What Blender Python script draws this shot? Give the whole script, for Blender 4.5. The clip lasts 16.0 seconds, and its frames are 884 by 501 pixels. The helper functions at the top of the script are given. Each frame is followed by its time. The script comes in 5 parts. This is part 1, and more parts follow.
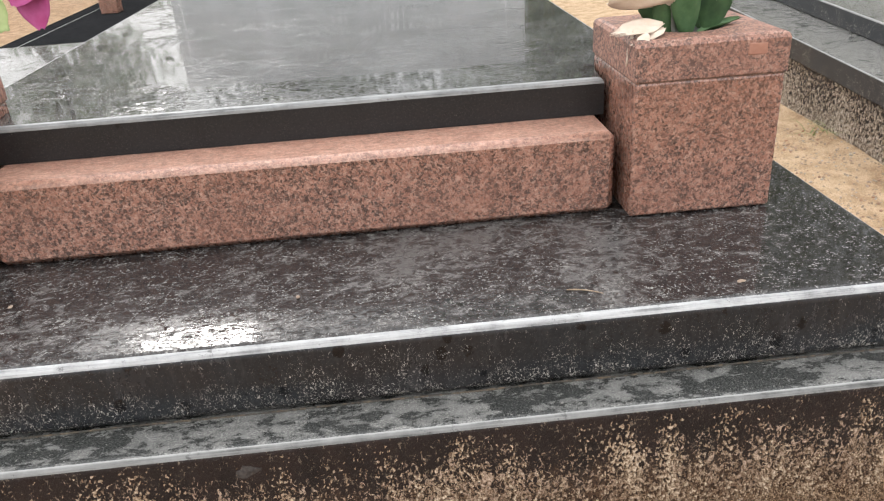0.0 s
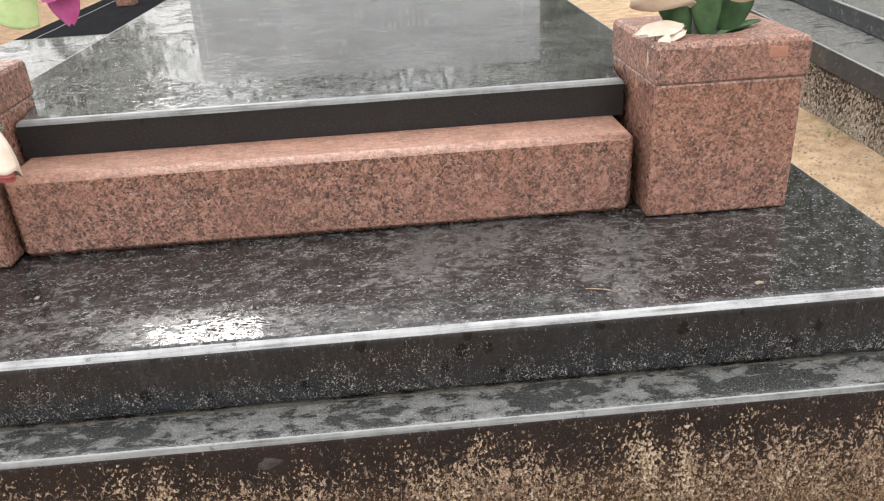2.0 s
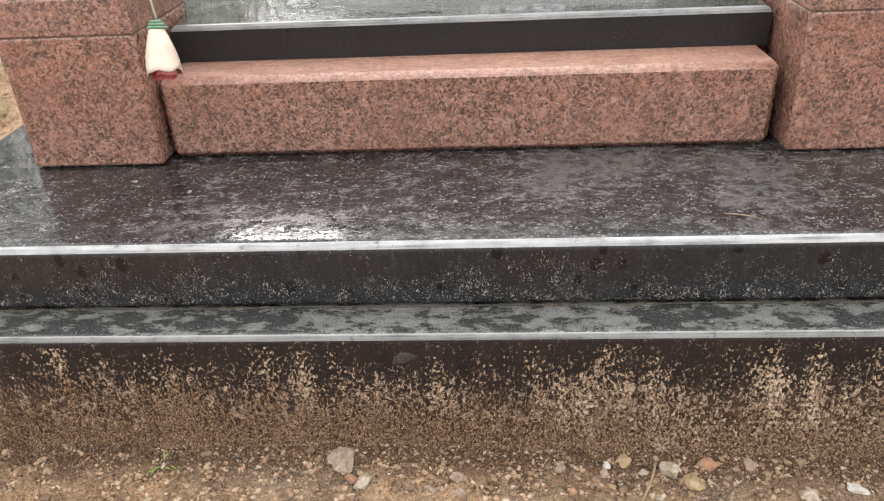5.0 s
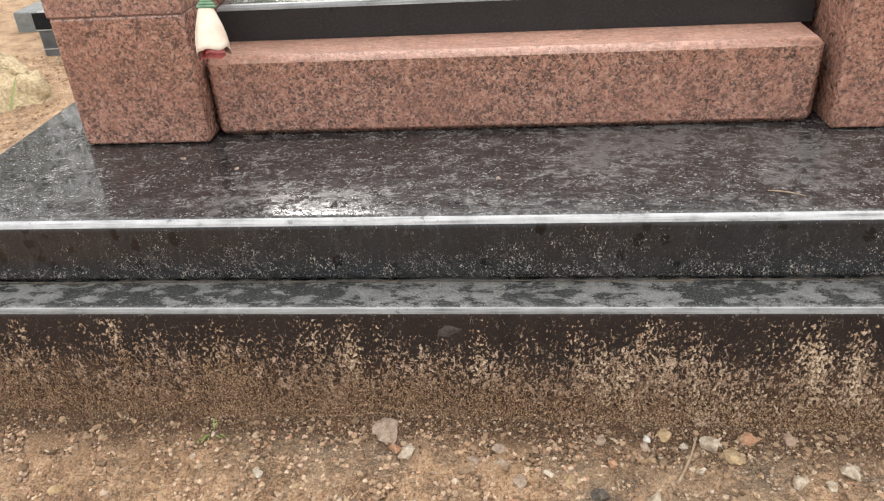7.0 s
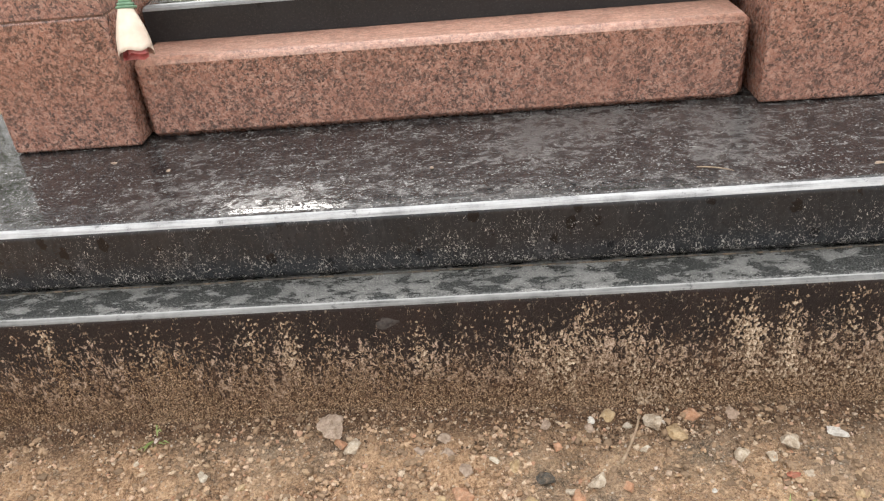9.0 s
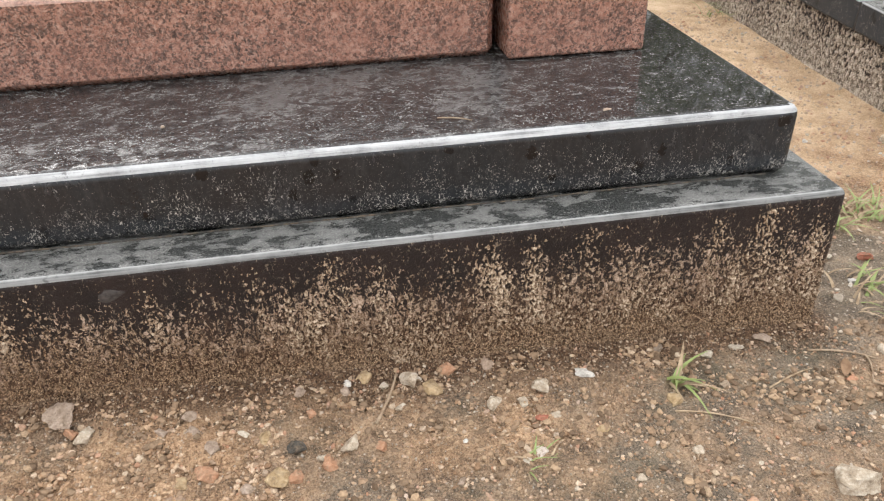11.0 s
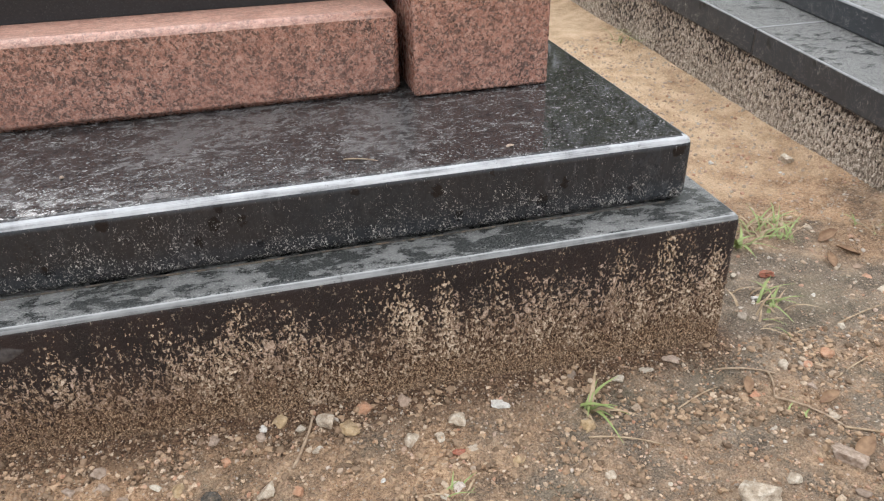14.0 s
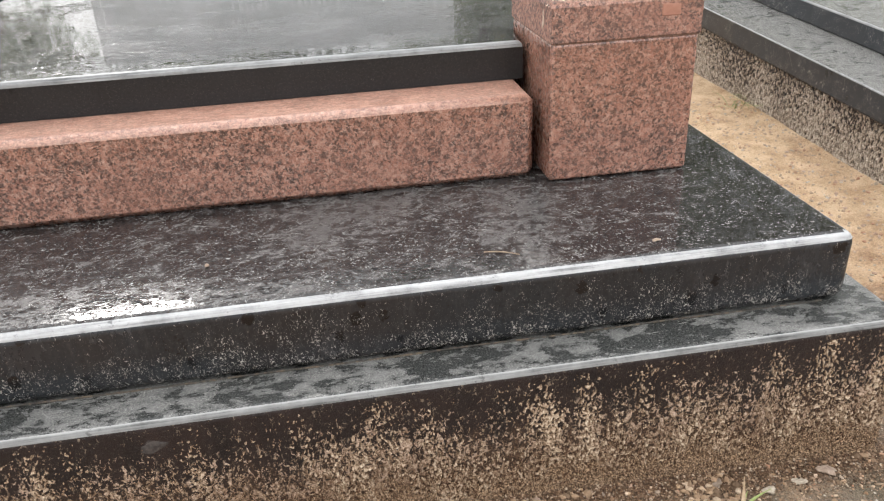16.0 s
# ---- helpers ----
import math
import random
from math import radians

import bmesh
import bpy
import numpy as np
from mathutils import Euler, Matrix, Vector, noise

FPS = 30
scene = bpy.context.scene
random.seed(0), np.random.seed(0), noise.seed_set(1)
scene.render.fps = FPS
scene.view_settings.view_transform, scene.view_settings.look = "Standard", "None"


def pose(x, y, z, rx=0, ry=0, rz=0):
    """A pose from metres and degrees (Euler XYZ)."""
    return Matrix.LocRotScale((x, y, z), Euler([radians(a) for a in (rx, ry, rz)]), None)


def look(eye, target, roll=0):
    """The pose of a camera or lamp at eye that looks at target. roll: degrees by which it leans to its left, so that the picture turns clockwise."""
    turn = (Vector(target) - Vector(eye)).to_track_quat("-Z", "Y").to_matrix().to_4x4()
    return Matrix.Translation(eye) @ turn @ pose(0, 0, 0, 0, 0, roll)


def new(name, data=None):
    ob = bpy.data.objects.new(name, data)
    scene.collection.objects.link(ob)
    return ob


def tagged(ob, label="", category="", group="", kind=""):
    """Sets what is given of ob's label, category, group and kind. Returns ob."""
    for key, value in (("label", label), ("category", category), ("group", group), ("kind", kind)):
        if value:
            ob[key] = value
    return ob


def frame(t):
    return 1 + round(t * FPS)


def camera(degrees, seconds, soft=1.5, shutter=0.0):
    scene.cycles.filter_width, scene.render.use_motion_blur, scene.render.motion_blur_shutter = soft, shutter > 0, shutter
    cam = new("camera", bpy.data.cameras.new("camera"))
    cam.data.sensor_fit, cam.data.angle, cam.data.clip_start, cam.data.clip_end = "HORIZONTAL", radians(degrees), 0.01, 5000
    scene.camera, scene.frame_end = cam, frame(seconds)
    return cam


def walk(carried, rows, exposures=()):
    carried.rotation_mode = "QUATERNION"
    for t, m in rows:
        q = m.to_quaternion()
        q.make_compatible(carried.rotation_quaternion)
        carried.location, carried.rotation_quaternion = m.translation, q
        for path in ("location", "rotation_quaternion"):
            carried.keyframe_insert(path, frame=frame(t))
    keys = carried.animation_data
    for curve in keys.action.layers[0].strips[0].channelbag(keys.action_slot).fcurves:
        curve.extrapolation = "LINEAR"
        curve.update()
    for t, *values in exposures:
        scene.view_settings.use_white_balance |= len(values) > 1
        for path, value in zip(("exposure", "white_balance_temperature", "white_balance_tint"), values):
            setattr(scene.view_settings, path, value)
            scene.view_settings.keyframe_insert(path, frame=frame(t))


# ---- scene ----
cam = camera(60.0, 16.0, soft=1.2)
PATH = [
    (0, (0.18, 0.253, 0.954), (0.285, 2.048, 0.078), -3.9),
    (0.5, (0.171, 0.255, 0.957), (0.262, 2.046, 0.073), -3.9),
    (1, (0.175, 0.252, 0.966), (0.255, 2.042, 0.077), -4.2),
    (1.5, (0.169, 0.254, 0.963), (0.251, 2.044, 0.075), -4.1),
    (2, (0.159, 0.243, 0.965), (0.244, 2.034, 0.079), -3.4),
    (2.5, (0.147, 0.228, 0.967), (0.227, 2.016, 0.074), -2.6),
    (3, (0.112, 0.205, 0.955), (0.144, 1.988, 0.05), -2.0),
    (3.5, (0.082, 0.196, 0.939), (0.04, 1.964, 0.005), -2.4),
    (4, (0.08, 0.203, 0.93), (-0.003, 1.955, -0.03), -2.9),
    (6.5, (0.04, 0.168, 0.921), (-0.129, 1.891, -0.082), -3.0),
    (7, (0.038, 0.167, 0.923), (-0.152, 1.879, -0.094), -3.7),
    (7.5, (0.032, 0.163, 0.919), (-0.174, 1.87, -0.103), -4.0),
    (8, (0.038, 0.173, 0.925), (-0.171, 1.874, -0.106), -5.0),
    (8.2, (0.049, 0.177, 0.929), (-0.152, 1.878, -0.103), -5.4),
    (10.5, (0.206, 0.161, 0.839), (0.374, 1.863, -0.198), -2.3),
    (11, (0.249, 0.175, 0.829), (0.524, 1.845, -0.237), -1.4),
    (11.5, (0.274, 0.17, 0.832), (0.609, 1.829, -0.235), -1.1),
    (12, (0.289, 0.158, 0.83), (0.661, 1.808, -0.237), -1.1),
    (12.5, (0.337, 0.141, 0.821), (0.776, 1.771, -0.253), -0.9),
    (13, (0.37, 0.126, 0.821), (0.886, 1.731, -0.256), -0.1),
    (13.5, (0.347, 0.137, 0.838), (0.86, 1.755, -0.22), -0.1),
    (14, (0.296, 0.169, 0.857), (0.729, 1.833, -0.166), -1.1),
    (14.5, (0.265, 0.207, 0.868), (0.608, 1.912, -0.121), -2.2),
    (15, (0.235, 0.239, 0.875), (0.521, 1.966, -0.092), -2.5),
    (15.5, (0.221, 0.252, 0.888), (0.48, 1.994, -0.061), -2.7),
    (16, (0.218, 0.257, 0.91), (0.47, 2.016, -0.007), -2.8),
]
# stops, kelvin and tint: the camera's white balance cools a little over the path
BALANCE = [(0.0, 0.26, 6500, 10), (6.5, 0.28, 6620, 10), (8.2, 0.28, 6620, 10), (11.0, 0.28, 6480, 10), (12.5, 0.2, 6250, 10), (14.0, 0.17, 6180, 10), (14.8, 0.21, 6200, 10), (15.3, 0.26, 6320, 10), (16.0, 0.3, 6480, 10)]
walk(cam, [(t, look(eye, target, roll)) for t, eye, target, roll in PATH], BALANCE)


# ---- world, sun, exposure ----
CLOUD = 17.6
world = bpy.data.worlds.new("overcast_sky")
scene.world = world
world.use_nodes = True
wt = world.node_tree
sky = wt.nodes.new("ShaderNodeTexSky")
sky.sky_type, sky.sun_disc = "NISHITA", False
sky.sun_elevation, sky.sun_rotation = radians(30), radians(342)
sky.air_density, sky.dust_density, sky.ozone_density = 1.0, 4.0, 1.0
grey = wt.nodes.new("ShaderNodeHueSaturation")
grey.inputs["Saturation"].default_value = 0.22
wt.links.new(sky.outputs[0], grey.inputs["Color"])
cloud = wt.nodes.new("ShaderNodeTexNoise")
cloud.inputs["Scale"].default_value, cloud.inputs["Detail"].default_value = 2.2, 5.0
cover = wt.nodes.new("ShaderNodeValToRGB")
cover.color_ramp.elements[0].position, cover.color_ramp.elements[0].color = 0.3, (0.78, 0.8, 0.82, 1)
cover.color_ramp.elements[1].position, cover.color_ramp.elements[1].color = 0.7, (1.0, 1.0, 1.0, 1)
wt.links.new(cloud.outputs["Fac"], cover.inputs[0])
way = wt.nodes.new("ShaderNodeTexCoord")
split = wt.nodes.new("ShaderNodeSeparateXYZ")
wt.links.new(way.outputs["Generated"], split.inputs[0])
rise = wt.nodes.new("ShaderNodeMapRange")
rise.inputs[1].default_value, rise.inputs[2].default_value = 0.0, 1.0
rise.inputs[3].default_value, rise.inputs[4].default_value = 0.52 * CLOUD, 1.7 * CLOUD
wt.links.new(split.outputs[2], rise.inputs[0])
lit = wt.nodes.new("ShaderNodeVectorMath")
lit.operation = "SCALE"
wt.links.new(rise.outputs[0], lit.inputs["Scale"])
wt.links.new(cover.outputs[0], lit.inputs[0])
veil = wt.nodes.new("ShaderNodeMix")
veil.data_type = "RGBA"
veil.inputs[0].default_value = 0.75
wt.links.new(grey.outputs[0], veil.inputs[6])
wt.links.new(lit.outputs[0], veil.inputs[7])
wt.links.new(veil.outputs[2], wt.nodes["Background"].inputs["Color"])
wt.nodes["Background"].inputs["Strength"].default_value = 0.12
sun = new("sun", bpy.data.lights.new("sun", "SUN"))
sun.data.energy, sun.data.angle, sun.data.color = 0.5, radians(8), (1.0, 0.97, 0.93)
sun.matrix_world = look((-2.55, 8.24, 4.65), (0, 0, 0))


# ---- materials ----
class Nodes:
    """Short hand for building one node material."""

    def __init__(self, name):
        self.m = bpy.data.materials.new(name)
        self.m.use_nodes = True
        self.t = self.m.node_tree
        self.bsdf = self.t.nodes["Principled BSDF"]
        self.pos = self.add("ShaderNodeNewGeometry").outputs["Position"]

    def add(self, kind, **props):
        n = self.t.nodes.new(kind)
        for k, v in props.items():
            if k in n.inputs:
                self.put(n.inputs[k], v)
        return n

    def put(self, socket, v):
        if hasattr(v, "is_linked"):
            self.t.links.new(v, socket)
        else:
            socket.default_value = v

    def stretched(self, sx, sy, sz):
        n = self.add("ShaderNodeVectorMath")
        n.operation = "MULTIPLY"
        self.put(n.inputs[0], self.pos)
        n.inputs[1].default_value = (sx, sy, sz)
        return n.outputs[0]

    def noise(self, scale, detail=4.0, rough=0.6, vec=None, distortion=0.0):
        n = self.add("ShaderNodeTexNoise")
        self.put(n.inputs["Vector"], vec if vec is not None else self.pos)
        n.inputs["Scale"].default_value, n.inputs["Detail"].default_value = scale, detail
        n.inputs["Roughness"].default_value, n.inputs["Distortion"].default_value = rough, distortion
        return n.outputs["Fac"]

    def cells(self, scale, vec=None, feature="F1"):
        n = self.add("ShaderNodeTexVoronoi")
        n.feature = feature
        self.put(n.inputs["Vector"], vec if vec is not None else self.pos)
        n.inputs["Scale"].default_value = scale
        return n

    def grey_of(self, colour, channel="Red"):
        n = self.add("ShaderNodeSeparateColor")
        self.put(n.inputs[0], colour)
        return n.outputs[channel]

    def ramp(self, fac, stops):
        n = self.add("ShaderNodeValToRGB")
        self.put(n.inputs[0], fac)
        els = n.color_ramp.elements
        while len(els) < len(stops):
            els.new(0.5)
        for e, (p, c) in zip(els, stops):
            e.position = p
            e.color = (*c, 1.0) if hasattr(c, "__len__") else (c, c, c, 1.0)
        return n.outputs["Color"]

    def step(self, fac, lo, hi):
        n = self.add("ShaderNodeMapRange")
        self.put(n.inputs[0], fac)
        self.put(n.inputs[1], lo)
        self.put(n.inputs[2], hi)
        n.inputs[3].default_value, n.inputs[4].default_value = 0.0, 1.0
        return n.outputs[0]

    def math(self, op, a, b=0.0):
        n = self.add("ShaderNodeMath")
        n.operation = op
        self.put(n.inputs[0], a)
        self.put(n.inputs[1], b)
        return n.outputs[0]

    def mix(self, fac, a, b):
        n = self.add("ShaderNodeMix")
        n.data_type = "RGBA"
        self.put(n.inputs[0], fac)
        for sock, v in ((n.inputs[6], a), (n.inputs[7], b)):
            self.put(sock, (*v, 1.0) if isinstance(v, tuple) and len(v) == 3 else v)
        return n.outputs[2]

    def axis(self, which):
        n = self.add("ShaderNodeSeparateXYZ")
        self.put(n.inputs[0], self.pos)
        return n.outputs[which]

    def finish(self, colour, rough, height=None, strength=0.3, distance=0.002, spec=0.5):
        self.put(self.bsdf.inputs["Base Color"], (*colour, 1.0) if isinstance(colour, tuple) else colour)
        self.put(self.bsdf.inputs["Roughness"], rough)
        self.bsdf.inputs["Specular IOR Level"].default_value = spec
        if height is not None:
            b = self.add("ShaderNodeBump")
            b.inputs["Strength"].default_value, b.inputs["Distance"].default_value = strength, distance
            self.put(b.inputs["Height"], height)
            self.t.links.new(b.outputs[0], self.bsdf.inputs["Normal"])
        return self.m


def black_stone(n, fleck=0.5):
    """Colour of black granite with fine pale crystals."""
    c = n.cells(650)
    sparkle = n.math("MULTIPLY", n.step(n.grey_of(c.outputs["Color"]), 0.9, 0.95), fleck)
    base = n.ramp(n.noise(220, 3), [(0.3, (0.008, 0.0085, 0.009)), (0.7, (0.02, 0.02, 0.021))])
    return n.mix(sparkle, base, (0.16, 0.16, 0.155))


def splash_flecks(n, scale, lo, hi, vec=None):
    """Sparse dried splashes, as a mask."""
    a = n.noise(scale, 2, 0.7, vec, 0.8)
    b = n.noise(scale * 0.12, 3)
    return n.step(n.math("ADD", a, n.math("MULTIPLY", b, 0.35)), lo, hi)


def make_wet_top():
    n = Nodes("wet_black_granite")
    stone = n.mix(0.5, black_stone(n, 0.3), (0.016, 0.0125, 0.0125))
    blot = n.noise(46, 8, 0.74, n.stretched(0.8, 1.08, 1), 0.5)
    large = n.noise(4.2, 4, 0.65)
    middle = n.math("MULTIPLY", n.step(n.axis(0), -0.95, 0.05), n.step(n.axis(0), 0.95, 0.5))
    film = n.step(n.math("ADD", n.math("ADD", blot, n.math("MULTIPLY", large, 0.5)), n.math("MULTIPLY", middle, 0.09)), 0.785, 0.9)
    fleck = splash_flecks(n, 200, 0.79, 0.86)
    mote = n.cells(95)
    dot = n.math("MULTIPLY", n.step(n.grey_of(mote.outputs["Color"]), 0.62, 0.66), n.step(mote.outputs["Distance"], 0.17, 0.1))
    col = n.mix(n.math("MULTIPLY", film, 0.75), stone, n.ramp(n.noise(150, 4, 0.8), [(0.36, (0.05, 0.047, 0.046)), (0.66, (0.16, 0.152, 0.147))]))
    col = n.mix(n.math("MULTIPLY", n.math("MAXIMUM", fleck, dot), 0.7), col, (0.36, 0.35, 0.33))
    rough = n.math("ADD", n.math("MULTIPLY", film, 0.24), 0.04)
    worm = n.noise(72, 3, 0.6, n.stretched(0.55, 1.3, 1), 2.0)
    near = n.math("MULTIPLY", n.step(n.math("ADD", n.axis(1), n.math("MULTIPLY", n.noise(11, 3), 0.08)), 1.31, 1.25), n.step(n.axis(0), 0.55, 0.3))
    bead = n.math("MULTIPLY", n.step(worm, 0.47, 0.55), n.math("ADD", n.math("MULTIPLY", near, 1.5), 0.12))
    height = n.math("ADD", bead, n.math("MULTIPLY", n.math("ADD", fleck, dot), 0.4))
    return n.finish(col, rough, height, 0.4, 0.002)


def make_riser(name, foot=None, drops=0.55, dull=0.0):
    """Polished granite face with dark drips and dried pale splashes, thickest at its foot."""
    n = Nodes(name)
    stone = black_stone(n, 0.14)
    haze = n.step(n.noise(9, 6, 0.75, n.stretched(1, 1, 0.5)), 0.3, 0.75)
    col = n.mix(n.math("ADD", n.math("MULTIPLY", haze, 0.6), 0.15), stone, n.ramp(n.noise(3.2, 3), [(0.4, (0.026, 0.021, 0.021)), (0.6, (0.02, 0.025, 0.031))]))
    col = n.mix(1.6 * dull, col, (0.045, 0.05, 0.058))
    rub = n.step(n.noise(60, 6, 0.8, n.stretched(1, 1, 0.22)), 0.5, 0.72)
    col = n.mix(n.math("MULTIPLY", rub, 0.3), col, (0.075, 0.073, 0.073))
    d = n.cells(34, n.stretched(1, 1, 0.75))
    drop = n.math("MULTIPLY", n.step(n.math("ADD", d.outputs["Distance"], n.math("MULTIPLY", n.noise(150, 3), 0.5)), 0.57, 0.5),
                  n.step(n.grey_of(d.outputs["Color"]), drops, drops + 0.03))
    col = n.mix(n.math("MULTIPLY", drop, 0.92), col, (0.003, 0.003, 0.004))
    patchy = n.math("MULTIPLY", n.noise(19, 5, 0.85), 0.5)
    if foot is not None:
        patchy = n.math("ADD", patchy, n.math("MULTIPLY", n.step(n.axis(2), foot + 0.11, foot), 0.1))
    else:
        patchy = n.math("ADD", patchy, 0.05)
    f = n.noise(140, 4, 0.68, n.stretched(1, 1, 0.68), 3.2)
    fleck = n.step(n.math("ADD", f, patchy), 0.915, 0.955)
    tiny = n.step(n.math("ADD", n.noise(390, 2, 0.6, n.stretched(1, 1, 0.7)), n.math("MULTIPLY", patchy, 0.6)), 0.9, 0.94)
    col = n.mix(n.math("MULTIPLY", n.math("MAXIMUM", fleck, tiny), 0.85), col, n.ramp(n.noise(90, 3), [(0.35, (0.16, 0.148, 0.137)), (0.65, (0.52, 0.49, 0.45))]))
    rough = n.math("SUBTRACT", n.math("ADD", n.math("MULTIPLY", haze, 0.2), 0.14 + dull), n.math("MULTIPLY", drop, 0.06))
    return n.finish(col, rough, fleck, 0.35, 0.002)


def make_chamfer(name, tone, arris=None, dull=0.0):
    n = Nodes(name)
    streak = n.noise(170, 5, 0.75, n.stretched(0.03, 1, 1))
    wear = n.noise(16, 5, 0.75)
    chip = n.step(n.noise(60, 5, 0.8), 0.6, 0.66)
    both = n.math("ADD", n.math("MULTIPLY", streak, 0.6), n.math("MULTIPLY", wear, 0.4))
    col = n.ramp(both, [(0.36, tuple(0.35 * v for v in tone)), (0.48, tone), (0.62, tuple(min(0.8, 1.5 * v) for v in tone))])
    if arris:
        # bright reflection of the sky along the arris, painted in by height
        sky_line = n.step(n.math("ADD", n.axis(2), n.math("MULTIPLY", n.math("SUBTRACT", wear, 0.5), 0.003)), arris - 0.0006, arris + 0.0006)
        col = n.mix(n.math("MULTIPLY", sky_line, 0.8), col, (0.36, 0.36, 0.352))
    col = n.mix(n.math("MULTIPLY", chip, 0.7), col, (0.07, 0.07, 0.07))
    return n.finish(col, n.math("ADD", n.math("MULTIPLY", wear, 0.3), 0.2 + dull), n.math("ADD", streak, n.math("MULTIPLY", chip, -0.6)), 0.4, 0.0015, 0.5 - dull)


def make_ledge(name, more=0.0, gloss=0.0):
    n = Nodes(name)
    stone = black_stone(n)
    damp = n.noise(30, 7, 0.7, n.stretched(0.75, 1.5, 1), 0.3)
    dust = n.step(n.math("ADD", damp, n.math("MULTIPLY", n.noise(6, 3), 0.5)), 0.7 - more, 0.83 - more)
    grit = n.noise(420, 3, 0.8)
    dry = n.ramp(grit, [(0.36, (0.06, 0.058, 0.055)), (0.5, (0.15, 0.147, 0.14)), (0.62, (0.4, 0.39, 0.37))])
    dry = n.mix(n.step(n.noise(55, 5, 0.8), 0.45, 0.65), dry, (0.22, 0.216, 0.208))
    wet = n.mix(0.6, stone, n.ramp(grit, [(0.35, (0.016, 0.018, 0.017)), (0.56, (0.06, 0.062, 0.058)), (0.66, (0.2, 0.2, 0.19))]))
    col = n.mix(n.math("MULTIPLY", dust, 0.85), wet, dry)
    fleck = splash_flecks(n, 230, 0.82, 0.9)
    col = n.mix(n.math("MULTIPLY", fleck, 0.6), col, (0.42, 0.4, 0.37))
    rough = n.math("ADD", n.math("MULTIPLY", dust, 0.25 - gloss), 0.2 - 0.6 * gloss)
    return n.finish(col, rough, n.math("ADD", grit, fleck), 0.4, 0.0015)


BROWN_SOIL = [(0.4, (0.024, 0.013, 0.007)), (0.49, (0.11, 0.06, 0.033)), (0.56, (0.21, 0.125, 0.074)), (0.63, (0.5, 0.35, 0.22))]


def make_splashed(name, z0=0.0, cover=0.0, pale=1.0, grey=0.0):
    """Black granite with a coarse crust of splashed mud that thins out upwards."""
    n = Nodes(name)
    stone = n.mix(0.6, black_stone(n, 0.3), n.ramp(n.noise(30, 3, 0.6, n.stretched(1, 1, 0.4)), [(0.3, (0.011, 0.005, 0.004)), (0.7, (0.034, 0.018, 0.014))]))
    spot = splash_flecks(n, 210, 0.8, 0.85, n.stretched(1, 1, 0.6))
    stone = n.mix(n.math("MULTIPLY", spot, 0.6), stone, (0.3, 0.24, 0.18))
    up = n.math("SUBTRACT", n.axis(2), z0)
    clot = n.noise(118, 3, 0.66, n.stretched(1, 1, 0.66), 1.2)
    fine = n.noise(340, 3, 0.8)
    clump = n.noise(42, 4, 0.75, n.stretched(1, 1, 0.35))
    bay = n.noise(8, 3, 0.6, n.stretched(1, 1, 0.1))
    rise = n.math("ADD", n.math("MULTIPLY", n.step(up, 0.275, 0.2), 0.35), n.math("MULTIPLY", n.step(up, 0.225, 0.12), 0.65))
    amount = n.math("ADD", n.math("MULTIPLY", rise, 0.24), n.math("ADD", n.math("MULTIPLY", clump, 0.36), n.math("MULTIPLY", bay, 0.36)))
    body = n.math("ADD", n.math("MULTIPLY", clot, 0.72), n.math("MULTIPLY", fine, 0.28))
    mud = n.step(n.math("ADD", body, n.math("ADD", amount, cover)), 1.05, 1.1)
    base = n.step(n.math("ADD", up, n.math("MULTIPLY", n.math("SUBTRACT", clump, 0.5), 0.2)), 0.165, 0.075)
    tone = n.ramp(n.math("ADD", n.math("MULTIPLY", clot, 0.5), n.math("MULTIPLY", n.noise(210, 4, 0.85), 0.5)),
                  [(0.4, (0.08, 0.042, 0.025)), (0.5, (0.3, 0.2, 0.13)), (0.6, (0.7 * pale, 0.54 * pale, 0.42 * pale))])
    brown = n.ramp(n.math("ADD", n.math("MULTIPLY", fine, 0.6), n.math("MULTIPLY", clot, 0.4)),
                   BROWN_SOIL)
    tone, brown = n.mix(grey, tone, n.ramp(fine, [(0.4, (0.1, 0.088, 0.073)), (0.6, (0.46, 0.41, 0.345))])), n.mix(grey, brown, n.ramp(clot, [(0.4, (0.07, 0.06, 0.05)), (0.6, (0.36, 0.315, 0.26))]))
    col = n.mix(n.math("MULTIPLY", mud, 0.95), stone, tone)
    col = n.mix(n.math("MULTIPLY", base, 0.85 - 0.6 * grey), col, brown)
    rough = n.math("ADD", n.math("MULTIPLY", n.math("MAXIMUM", mud, base), 0.5), 0.4)
    return n.finish(col, rough, n.math("ADD", n.math("MULTIPLY", mud, body), n.math("MULTIPLY", fine, 0.3)), 1.0, 0.006, 0.3)


